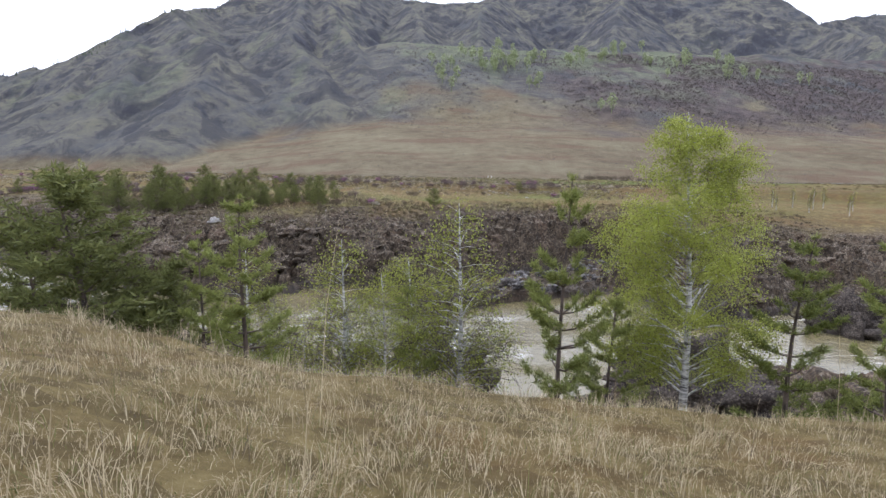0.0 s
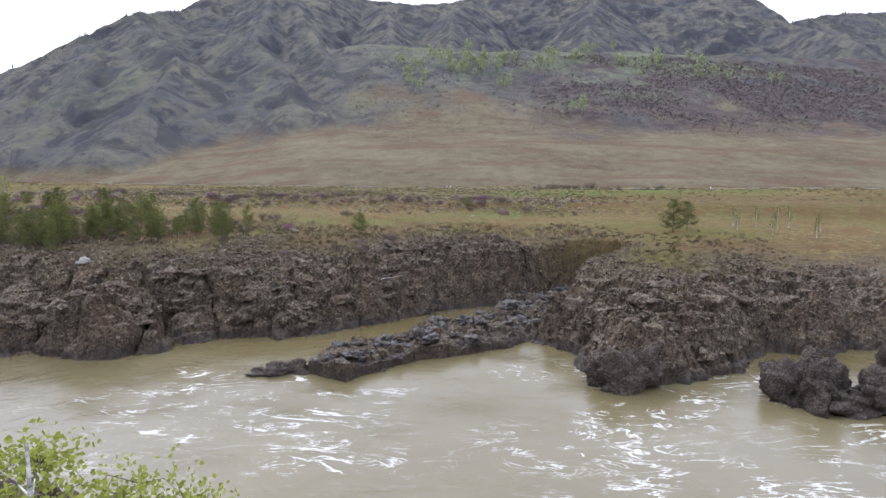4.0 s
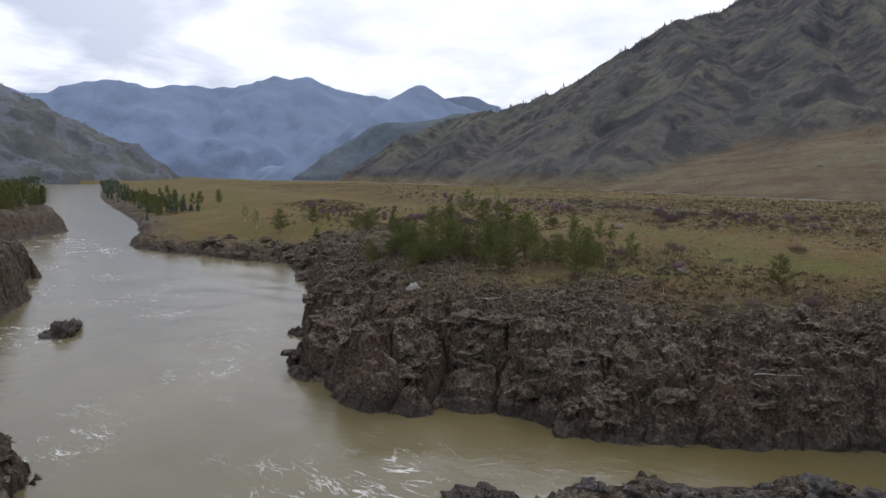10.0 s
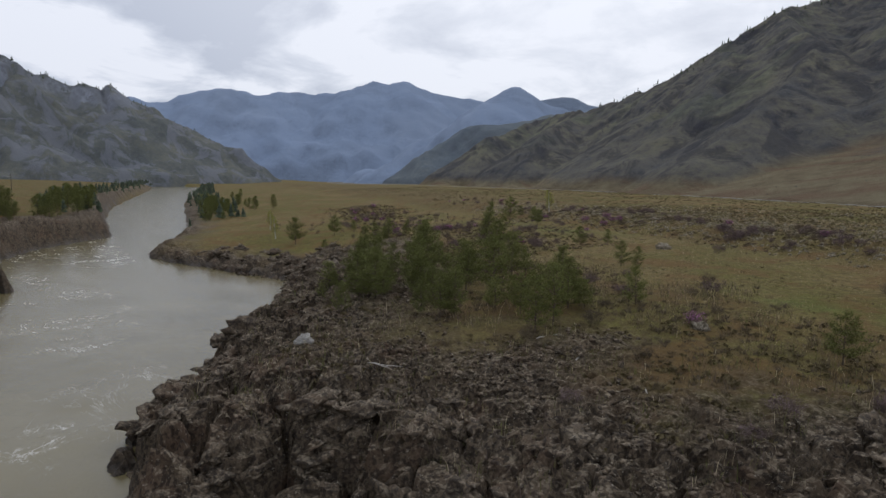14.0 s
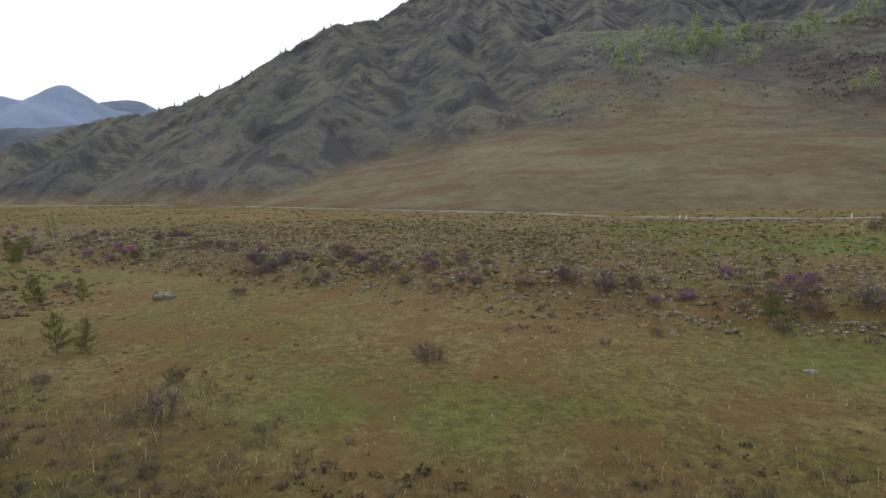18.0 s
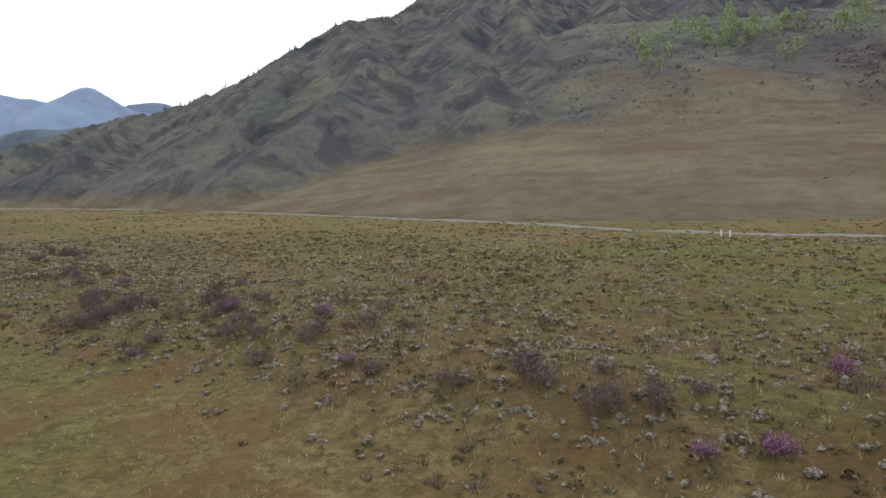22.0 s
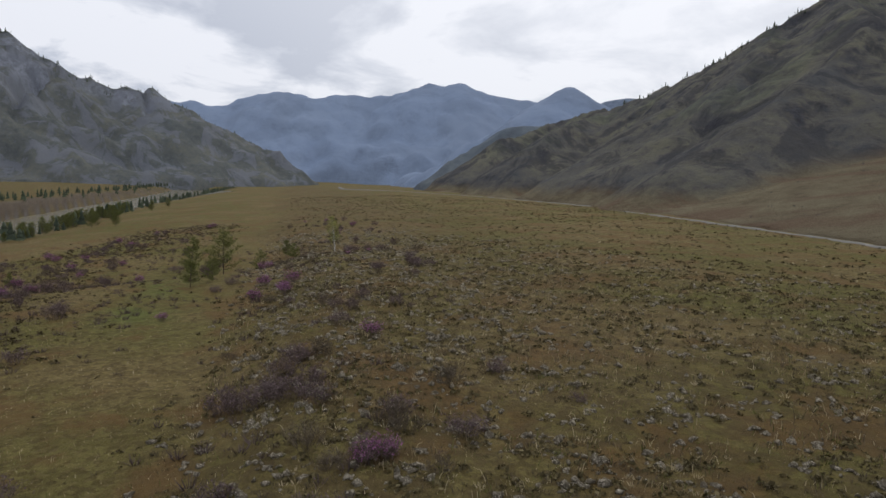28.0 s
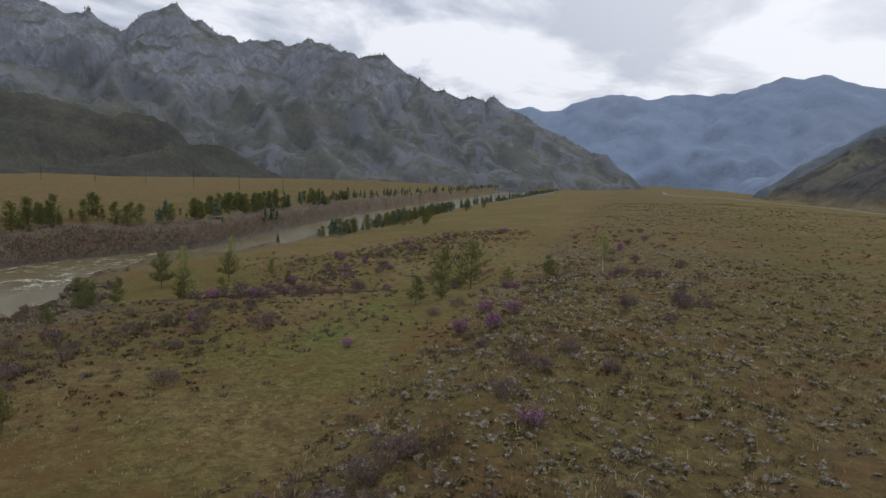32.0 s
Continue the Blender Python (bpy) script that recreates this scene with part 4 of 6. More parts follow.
def pine(seed, h, tufts=9, needle=0.26, spread=0.30, bare=0.18, leaf=None, open_crown=False):
    """A pine: bent trunk, whorls of upturned boughs, needles in brushes on the outer boughs."""
    r = random.Random(seed)
    np.random.seed(seed)
    root = new("pine_tree")
    lean = (r.uniform(-.05, .05) * h, r.uniform(-.05, .05) * h)
    spine = [Vector((lean[0] * u * u + 0.012 * h * math.sin(5 * u + seed), lean[1] * u * u, h * u)) for u in np.linspace(0, 1, 9).tolist()]
    trunk, limbs, crown = Shape(), Shape(), Shape()
    trunk.tube([spine[0] - Vector((0, 0, 0.35))] + spine, [0.013 * h + .01] + [(0.0115 * h + 0.006) * (1 - 0.88 * u) for u in np.linspace(0, 1, 9).tolist()], 7)
    base, tip = [], []

    def brush(p, way, n, length):
        for _ in range(n):
            q = p + Vector((r.gauss(0, .42), r.gauss(0, .42), r.gauss(0, .3))) * length * tight
            d = unit(way * .8 + Vector((r.gauss(0, .8), r.gauss(0, .8), r.gauss(0.15, .7))))
            base.append(q), tip.append(q + d * length * r.uniform(0.6, 1.1))

    whorls = int(5 + 1.7 * h) if open_crown else int(8 + 1.8 * h)
    inner, tight = (0.42, 0.55) if open_crown else (0.28, 1.0)
    for k in range(whorls):
        u = bare + (0.97 - bare) * (k + 0.5 * r.random()) / whorls
        at = spine[int(u * 8)].lerp(spine[min(int(u * 8) + 1, 8)], u * 8 % 1)
        reach = h * spread * (1.02 - u) ** 0.62 * (0.55 + 0.45 * min(1, (u - bare) * 5 + 0.5))
        for j in range(r.randint(3, 5)):
            if r.random() < 0.12:
                continue
            az = 2 * math.pi * (j / 4.2 + r.random() * 0.8)
            out = Vector((math.cos(az), math.sin(az), 0))
            long = reach * r.uniform(0.65, 1.2)
            rise = 0.06 + 0.5 * u
            pts = [at + out * long * s + Vector((0, 0, long * (rise * s - 0.25 * s * (1 - s) + 0.22 * s * s))) for s in (0, 0.35, 0.7, 1.0)]
            bough = Shape() if open_crown else limbs
            bough.tube(pts if open_crown else (pts[0], pts[2], pts[3]), [0.0065 * h * (1.1 - u) + .004, 0.004 * h * (1.1 - u) + .003, 0.004, 0.002][:4 if open_crown else 3], 3)
            if open_crown:
                part("bough", bough, PINE_BARK, root)
            for s in np.linspace(inner, 1.0, max(4, int(long / needle * 1.9))).tolist():
                q = pts[0].lerp(pts[1], s / .35) if s < .35 else pts[1].lerp(pts[2], (s - .35) / .35) if s < .7 else pts[2].lerp(pts[3], (s - .7) / .3)
                side = out.cross(Vector((0, 0, 1))) * r.uniform(-1, 1) * long * 0.38 * (1.15 - s)
                q = q + side + Vector((0, 0, abs(side.length) * 0.25))
                brush(q, out * 0.5 + Vector((0, 0, 0.55)) + side * 1.5, tufts, needle)
    for s in np.linspace(0.86, 1.0, 4).tolist():
        brush(spine[-1] * s + spine[0] * (1 - s), Vector((0, 0, 1)), tufts, needle * 0.9)
    crown.blades(base, tip, needle * (0.15 if leaf else 0.2))
    part("trunk", trunk, PINE_BARK, root, smooth_shade=True)
    if limbs.n:
        tagged(part("branchwork", limbs, PINE_BARK, root), kind="stuff")
    part("crown", crown, leaf or NEEDLES, root)
    return root


def birch(seed, h, leaves=5000, leaf=0.045, width=0.34, stems=1):
    """A birch in young leaf: white stem, rising limbs, hanging twigs, small leaves with gaps."""
    r = random.Random(seed)
    np.random.seed(seed)
    root = new("birch_tree")
    trunk, limbs, crown = Shape(), Shape(), Shape()
    twigs = []
    for st in range(stems):
        lean = Vector((r.uniform(-.12, .12), r.uniform(-.08, .08), 0)) * h * (1 if stems > 1 else 0.4)
        top = h * (1 if st == 0 else r.uniform(.7, .95))
        spine = [lean * u ** 1.4 + Vector((0.02 * h * math.sin(4 * u + seed + st), 0.015 * h * math.sin(5 * u + 2), top * u)) for u in np.linspace(0, 1, 10).tolist()]
        trunk.tube([spine[0] - Vector((0, 0, .35))] + spine, [0.016 * h + .015] + [(0.0135 * h + .01) * (1 - .93 * u) for u in np.linspace(0, 1, 10).tolist()], 7)
        for k in range(int(30 + 8 * h)):
            u = 0.24 + 0.73 * (k + r.random()) / int(30 + 8 * h)
            at = spine[int(u * 9)].lerp(spine[min(int(u * 9) + 1, 9)], u * 9 % 1)
            az = r.uniform(0, 2 * math.pi)
            out = Vector((math.cos(az), math.sin(az), 0))
            long = h * width * max(.2, math.sin(math.pi * (.9 * u + .06))) ** .8 * r.uniform(.6, 1.1)
            up = r.uniform(.35, 1.1) * (1.25 - .5 * u)
            pts = [at + out * long * s + Vector((0, 0, long * (up * s - 0.35 * s * s))) for s in (0, .35, .7, 1)]
            limb = Shape()
            limb.tube(pts, [0.0034 * h * (1.15 - u) + .002, .0024 * h * (1.15 - u) + .0015, .003, .0015], 4)
            part("limb", limb, BIRCH_BARK, root)
            for m in range(int(7 + 11 * long)):
                s = r.uniform(.25, 1)
                q = pts[0].lerp(pts[3], s) + Vector((0, 0, long * .08 * math.sin(math.pi * s)))
                way = unit(out * .5 + Vector((r.gauss(0, .6), r.gauss(0, .6), r.gauss(.1, .5))))
                e = q + way * r.uniform(.12, .32) * (0.4 + long * .5)
                f = e + Vector((way.x * .1, way.y * .1, -r.uniform(.05, .3) * (0.3 + long * .5)))
                limbs.tube([q, e, f], [.004, .0025, .0012], 3)
                twigs.append((q, e, f))
    # the foliage hangs in bunches, with twigs bare between them
    twigs = [w for w in twigs if noise.noise(w[1] * (18 / h) + Vector((seed, 0, 0))) > -0.5]
    n = max(1, leaves // len(twigs))
    pts = []
    for q, e, f in twigs:
        for _ in range(n):
            s = r.random()
            p = q.lerp(e, s * 2) if s < .5 else e.lerp(f, s * 2 - 1)
            pts.append(p + Vector((r.gauss(0, .085), r.gauss(0, .085), r.gauss(0, .07))))
    crown.leaves(np.array([tuple(p) for p in pts]), leaf)
    part("trunk", trunk, BIRCH_BARK, root, smooth_shade=True)
    tagged(part("twig_spray", limbs, TWIG, root), kind="stuff")
    part("crown", crown, BIRCH_LEAF, root)
    return root


def shrub(seed, name, twig_mat, bloom=None, h=1.3, w=0.8, count=55, bloom_n=120):
    """A twiggy shrub; stems fork, and blossom, if any, sits at the ends."""
    r = random.Random(seed)
    np.random.seed(seed)
    root = new(name)
    stems, flowers = Shape(), Shape()
    base, tip, ends = [], [], []
    for k in range(count):
        az, rad = r.uniform(0, 6.283), w * math.sqrt(r.random())
        foot = Vector((math.cos(az) * rad * .45, math.sin(az) * rad * .45, -.1))
        head = Vector((math.cos(az) * rad, math.sin(az) * rad, h * r.uniform(.55, 1.0) * (1.05 - .45 * (rad / w) ** 2)))
        base.append(foot), tip.append(head)
        for j in range(5):
            s = r.uniform(.35, .9)
            q = foot.lerp(head, s)
            e = q + Vector((r.gauss(0, .16), r.gauss(0, .16), r.uniform(.08, .34))) * (h / 1.3)
            base.append(q), tip.append(e), ends.append(e)
            for i in range(2):
                g = q.lerp(e, r.uniform(.4, .9))
                base.append(g), tip.append(g + Vector((r.gauss(0, .11), r.gauss(0, .11), r.uniform(.02, .2))))
                ends.append(tip[-1])
    stems.blades(base, tip, 0.02)
    tagged(part("branchwork", stems, twig_mat, root), kind="stuff")
    if bloom:
        pick = np.array([tuple(r.choice(ends)) for _ in range(bloom_n)]) + np.random.normal(size=(bloom_n, 3)) * .03
        flowers.leaves(pick, .045)
        part("blossom", flowers, bloom, root)
    return root


def rock_shape(seed, sx, sy, sz, detail=3, rough=0.3):
    """A weathered block: a ball broken by cracks, flattened below."""
    bm = bmesh.new()
    bmesh.ops.create_icosphere(bm, subdivisions=detail, radius=1.0)
    off = Vector((seed * 3.7, seed * 1.3, seed * 2.1))
    for v in bm.verts:
        p = v.co.normalized()
        cell = noise.voronoi(p * 1.3 + off)[0]
        k = 1 + rough * (noise.fractal(p * 1.5 + off, 0.7, 2.1, 6)) + rough * 0.9 * (min(cell[1] - cell[0], .35) - .15)
        v.co = Vector((p.x * k * sx, p.y * k * sy, p.z * k * sz if p.z > -0.3 else -0.3 * k * sz))
    co = np.array([v.co[:] for v in bm.verts])
    tri = np.array([[v.index for v in f.verts] for f in bm.faces])
    bm.free()
    sh = Shape()
    sh.add(co, tri)
    return sh


def rock_thing(name, seed, place, size, mat, label, category, turn=0.0, detail=3, rough=0.5, group=""):
    ob = new(name, rock_shape(seed, *size, detail, rough).mesh(name, mat))
    ob.matrix_basis = pose(*place, 0, 0, turn)
    return tagged(ob, label, category, group)


def at_ground(x, y, sink=0.0):
    return (x, y, ground_z(x, y) - sink)


# boulders and islets in the river
rock_thing("islet", 1, (-3.2, 54.6, WATER - 0.1), (1.7, 0.9, 0.75), DARK_STONE, "low dark wet rock islet breaking the current", "rock", 15, 5, 0.62)
rock_thing("islet", 2, (-54.8, 50.8, WATER - 0.1), (2.6, 1.3, 0.8), DARK_STONE, "dark rock islet standing in smooth water", "rock", -25, 5, 0.62)
rock_thing("islet", 5, (-52.9, 50.3, WATER + 0.2), (1.0, 0.8, 1.0), DARK_STONE, "rounded dark boulder on the islet", "rock", 0, 4)
rock_thing("river_boulder", 3, (31.0, 48.2, WATER), (2.2, 1.9, 2.6), DARK_STONE, "tall dark boulder beside the rapid", "rock", 10, 5, 0.62)
rock_thing("river_boulder", 4, (34.8, 46.6, WATER), (3.4, 1.9, 1.9), DARK_STONE, "broad dark boulder in white water", "rock", 5, 5, 0.62)
rock_thing("river_boulder", 6, (41.5, 49.5, WATER), (4.0, 2.4, 2.6), DARK_STONE, "massive dark boulder at the rapid", "rock", -10, 5, 0.62)
rock_thing("river_boulder", 7, (20.5, 51.3, WATER), (2.6, 1.5, 2.3), DARK_STONE, "blocky dark boulder at the tip of the rock point", "rock", 0, 5, 0.62)
rock_thing("bank_boulder", 8, (-24.9, 70.0, ground_z(-24.9, 70.0) + 0.1), (0.55, 0.5, 0.42), PALE_STONE, "pale boulder on the dark rock shelf", "boulder", 20)
rock_thing("bank_boulder", 9, at_ground(-33.5, 121.9), (1.0, 0.75, 0.6), GREY_STONE, "grey lichened boulder in the meadow", "boulder", 40)
rock_thing("bank_boulder", 10, at_ground(-9.3, 89.4), (0.55, 0.5, 0.5), GREY_STONE, "grey stone beside a mauve bush", "boulder", 0)
rock_thing("bank_boulder", 11, at_ground(14.6, 111.0), (0.32, 0.26, 0.2), PALE_STONE, "white stone in the grass", "boulder", 0)
rock_thing("bank_boulder", 14, (-0.4, 26.6, -7.6), (2.3, 2.2, 1.9), DARK_STONE, "brown mossy rock on the near bank", "rock", 50, 5, 0.62)
rock_thing("bank_boulder", 15, (10.0, 25.0, -7.3), (3.2, 2.4, 2.0), DARK_STONE, "grey cracked rock below the birch", "rock", -15, 5, 0.62)
rock_thing("bank_boulder", 16, (24.0, 28.0, -7.6), (2.4, 1.7, 1.9), DARK_STONE, "dark rock at the near water edge", "rock", 60, 5, 0.62)

# big weathered blocks along the brink of the headland, and wet slabs in the drained side channel
BANK_ROCK, nt, b = material("weathered_bank_rock", .9, .2)
nt.links.new(rock_colour(nt), b.inputs["Base Color"])
bump(nt, b, arith(nt, "ADD", noise_of(nt, 2.2, 8, 0.75), arith(nt, "MULTIPLY", noise_of(nt, 9.0, 5, 0.75), 0.45)), 0.7, 0.16)
WET_ROCK, nt, b = material("wet_channel_rock", .5, .35)
nt.links.new(ramp_of(nt, [(.38, (.014, .012, .011)), (.5, (.045, .037, .030)), (.62, (.15, .13, .108))], noise_of(nt, 2.6, 8, .75)), b.inputs["Base Color"])
bump(nt, b, noise_of(nt, 3.0, 8, 0.75), 0.8, 0.2)


def strewn(names, n, region, sizes, mat, label, group, wanted, sink):
    masters = [rock_shape(names[1] + k, 1, .8, .6, 3, .85).mesh(names[0], mat) for k in range(6)]
    px, py = np.random.uniform(region[0], region[1], 6000), np.random.uniform(region[2], region[3], 6000)
    pz, rk, sd = land(px, py)
    ok = wanted(px, py, sd)
    for x, y, zz in list(zip(px[ok].tolist(), py[ok].tolist(), pz[ok].tolist()))[:n]:
        size = sizes[0] + (sizes[1] - sizes[0]) * rng.random() ** 2
        ob = new(names[0], rng.choice(masters))
        ob.matrix_basis = pose(x, y, max(zz, WATER - .1) - sink * size, rng.uniform(-18, 18), rng.uniform(-18, 18), rng.uniform(0, 360)) @ Matrix.Diagonal((size, size * rng.uniform(.6, 1.1), size * rng.uniform(.55, 1.1), 1))
        tagged(ob, label, "rock", group)


np.random.seed(5)


def channel(x, y, sd):
    return (sd > -.3) & (to_line(x, y, LOW_BED) < 3.6)


strewn(("rock_block", 600), 70, (-42, -8, 56, 72), (.5, 1.5), BANK_ROCK, "weathered brown-grey block on the rocky brink", "blocks along the brink", lambda x, y, sd: (sd > 1.5) & (sd < 6), .15)
strewn(("rock_block", 610), 60, (-12, 34, 50, 84), (.4, 1.1), BANK_ROCK, "weathered brown-grey block on the rock shelf", "blocks on the shelf", lambda x, y, sd: (sd > .6) & (sd < 10) & ~channel(x, y, sd), .2)
strewn(("channel_rock", 620), 130, (-2, 27, 52, 83), (.3, 1.1), WET_ROCK, "dark wet rock lying in the shallow side channel", "rocks in the channel", channel, .05)
strewn(("rock_block", 630), 16, (-34, 40, 24, 34), (.4, 1.0), BANK_ROCK, "mossy brown block at the foot of the near bank", "blocks on the near bank", lambda x, y, sd: (sd > .2) & (sd < 7), .2)

strewn(("rock_block", 640), 70, (-62, -12, 34, 56), (.4, 1.4), BANK_ROCK, "brown cracked block on the near side of the river", "blocks on the near bank", lambda x, y, sd: (sd > 1.0) & (sd < 7) & (y < 36 - .25 * x), .2)
strewn(("rock_block", 650), 110, (-112, -58, 68, 104), (.5, 1.7), BANK_ROCK, "dark block on the low rocky shore", "blocks along the brink", lambda x, y, sd: (sd > .3) & (sd < 9) & (y > 76), .2)

# stones in the stony plain
stone_masters = []
for k in range(7):
    stone_masters.append(rock_shape(30 + k, 1, 0.85, 0.75, 2, 0.8).mesh("stone", GREY_STONE, True))
placed = []
while len(placed) < 300:
    x, y = rng.uniform(-62, 22), rng.uniform(112, 172)
    u = y - (123 - .33 * x)
    if u < -3 or u > 42 or rng.random() > 0.25 + 0.9 * math.exp(-((u - 4) / 9) ** 2):
        continue
    placed.append((x, y, 0.09 + 0.21 * rng.random() ** 2.2))
zs = land([p[0] for p in placed], [p[1] for p in placed])[0]
for (x, y, size), z0 in zip(placed, zs):
    ob = new("stone", rng.choice(stone_masters))
    ob.matrix_basis = pose(x, y, float(z0) + size * .12, 0, 0, rng.uniform(0, 360)) @ Matrix.Diagonal((size, size * rng.uniform(.7, 1.1), size * rng.uniform(.7, 1.2), 1))
    tagged(ob, "grey lichened stone half sunk in dry turf", "stone", "stones on the terrace")


def scatter(n, x0, x1, y0, y1, chance):
    """Places picked at random where chance(x, y, shore, rock) says so, with their heights."""
    x, y = np.random.uniform(x0, x1, n), np.random.uniform(y0, y1, n)
    z, rock, sd = land(x, y)
    ok = np.random.random(n) < chance(x, y, sd, rock)
    return x[ok], y[ok], z[ok]


np.random.seed(11)
# rubble too small to count: terrace stones and the broken rock of the shelf
rub = Shape()
small = [rock_shape(60 + k, 1, .8, .85, 1, .9) for k in range(5)]
ROCK_CHIP, nt, b = material("broken_bank_rock", .95, .15)
nt.links.new(rock_colour(nt), b.inputs["Base Color"])
hx, hy, _ = scatter(6400, -120, 36, 108, 190, lambda x, y, sd, rk: np.clip(smooth(-5, 2, y - 123 + .33 * x) * (0.22 + .8 * np.exp(-((y - 123 + .33 * x - 8) / 16) ** 2)), 0, 1))
bunch = np.repeat(np.arange(len(hx)), np.random.randint(2, 9, len(hx)))
x1, y1 = hx[bunch] + np.random.normal(size=len(bunch)) * .38, hy[bunch] + np.random.normal(size=len(bunch)) * .30
z1 = land(x1, y1)[0]
x2, y2, z2 = scatter(60000, -62, 45, 50, 92, lambda x, y, sd, rk: (sd > 5 - 3 * (x > -8)) * (rk > .2) * np.clip(.75 * rk, 0, 1) * (fbm(x / 3, y / 3, 2, 103) > .47))
shelf_rub = Shape()
for x, y, z, big, heap in [(*p, .19, rub) for p in zip(x1, y1, z1)] + [(*p, .18, shelf_rub) for p in zip(x2, y2, z2)]:
    s = big * (0.35 + rng.random() ** 2)
    sh = small[rng.randrange(5)]
    a = rng.uniform(0, 6.283)
    c, d = math.cos(a) * s, math.sin(a) * s
    co = sh.co[0] @ np.array([[c, d, 0], [-d, c, 0], [0, 0, s * rng.uniform(.6, 1.1)]]) + (x, y, z + .05 * s)
    heap.add(co, sh.tri[0])
tagged(new("rubble", rub.mesh("rubble", GREY_STONE)), "small broken grey stones strewn over the turf", "stones", kind="stuff")
tagged(new("scree", shelf_rub.mesh("scree", ROCK_CHIP)), "angular brown rock fragments covering the river shelf", "stones", kind="stuff")

# shrubs: mauve rhododendron and brown thicket
HEATH = [(-45, 113), (-56, 117), (-66, 120.5), (-80, 123.5), (-98, 127), (-118, 134), (-140, 145), (-170, 160)]
mauve = [shrub(200 + k, "rhododendron_bush", MAUVE_TWIG, PALE_BLOSSOM, 1.0 + .15 * k, .95, 46, 210) for k in range(4)]
bright = [shrub(210 + k, "rhododendron_bush", MAUVE_TWIG, BLOSSOM, 1.2, .8, 45, 420) for k in range(2)]
brown = [shrub(220 + k, "dry_bush", BROWN_TWIG, None, .8 + .15 * k, .9, 46) for k in range(3)]
LABELS = {"mauve": "leafless mauve-brown rhododendron bush with faded blossom", "bright": "rhododendron bush in full magenta bloom", "brown": "bare brown twiggy bush in dry grass"}
BUSHES = [("bright", -58.9, 142.3, 1.0), ("bright", -59.2, 144.9, .9), ("bright", 7.3, 122.6, .6), ("mauve", 5.9, 125.3, 1.0), ("mauve", 1.4, 126.9, 1.0), ("mauve", -30.3, 134.8, 1.1), ("mauve", -17.5, 132.8, 1), ("mauve", -11.8, 131.9, .9), ("mauve", 4, 125, 1.3), ("bright", 9.6, 122.8, .8), ("mauve", .5, 127.9, 1.2), ("brown", -4.7, 108.8, 1.2),
          ("brown", 14.5, 117.5, .9), ("mauve", 16.9, 122.8, 1.2), ("mauve", 19.9, 120.7, 1.3), ("bright", 16.8, 127.3, .8), ("mauve", -29.6, 135.8, 1.0), ("mauve", -30.6, 133.8, 1), ("brown", -23.9, 134.6, 1.1),
          ("bright", -20.9, 136.4, .8), ("mauve", -22.3, 129.3, .8), ("mauve", -17.6, 131.6, .8), ("bright", -13.7, 135.6, .9), ("brown", -14, 139.3, .7), ("mauve", -12, 130.9, .8), ("brown", -7.1, 133.2, .9),
          ("mauve", -24.4, 138.7, .9), ("brown", -18.9, 137.4, .7), ("bright", -65, 144.9, 1.2), ("bright", -61.8, 146.6, 1.2), ("bright", -57.4, 144.6, 1.0), ("mauve", -31.2, 133.2, 1.1), ("mauve", -33.4, 136.7, 1.0),
          ("mauve", -35.4, 138.3, .95), ("bright", -20.9, 135.7, .7), ("brown", -21.4, 134.6, .8), ("brown", -26.7, 142.5, 1.1), ("brown", -23.5, 137.9, 1), ("brown", -22.5, 138.1, 1), ("mauve", -41.2, 143.1, 1),
          ("mauve", -66, 162.6, 1), ("mauve", -84.8, 162.5, 1.1), ("mauve", -34.6, 137.7, 1.0), ("mauve", -31.6, 135.6, .9), ("bright", -9.9, 89.9, .9), ("brown", -5.4, 109.8, 1.1), ("brown", 34.5, 165.7, 1.6)]
for _ in range(105):                                   # along the terrace edge and the shelf, thinning outwards
    x = rng.uniform(-150, 32)
    y = 123 - .33 * x + rng.gauss(5, 5) + (8 if x < -60 else 0)
    BUSHES.append((rng.choice(("mauve", "mauve", "mauve", "brown", "brown", "bright") if rng.random() < .8 else ("mauve",)), x, y, rng.uniform(.5, 1.1)))
for _ in range(90):                                    # the heath band on the slope above the river
    k = rng.uniform(0, len(HEATH) - 1.001)
    (ax, ay), (bx, by) = HEATH[int(k)], HEATH[int(k) + 1]
    BUSHES.append((rng.choice(("mauve", "mauve", "mauve", "brown", "bright")), ax + (bx - ax) * (k % 1) + rng.gauss(0, 2), ay + (by - ay) * (k % 1) + rng.gauss(0, 4), rng.uniform(.5, 1.1)))
for _ in range(14):                                    # along the low bank by the road
    BUSHES.append(("brown", rng.uniform(36, 75), rng.uniform(172, 181), rng.uniform(1.0, 1.9)))
for _ in range(30):
    BUSHES.append((rng.choice(("mauve", "mauve", "mauve", "bright")), rng.uniform(-118, -55), rng.uniform(116, 152), rng.uniform(.7, 1.3)))
for _ in range(50):
    x = rng.uniform(-62, 3)
    BUSHES.append((rng.choice(("brown", "mauve", "brown")), x, 84 + rng.gauss(0, 7) - .25 * x, rng.uniform(.6, 1.2)))
zs = land([b[1] for b in BUSHES], [b[2] for b in BUSHES])[0]
for (kind, x, y, size), z0 in zip(BUSHES, zs):
    ob = copy_thing(rng.choice({"mauve": mauve, "bright": bright, "brown": brown}[kind]), pose(x, y, float(z0), 0, 0, rng.uniform(0, 360)) @ Matrix.Scale(size, 4))
    ob.scale = (size, size, size * rng.uniform(.8, 1.1))
    tagged(ob, LABELS[kind], "bush", "bushes on the terrace")

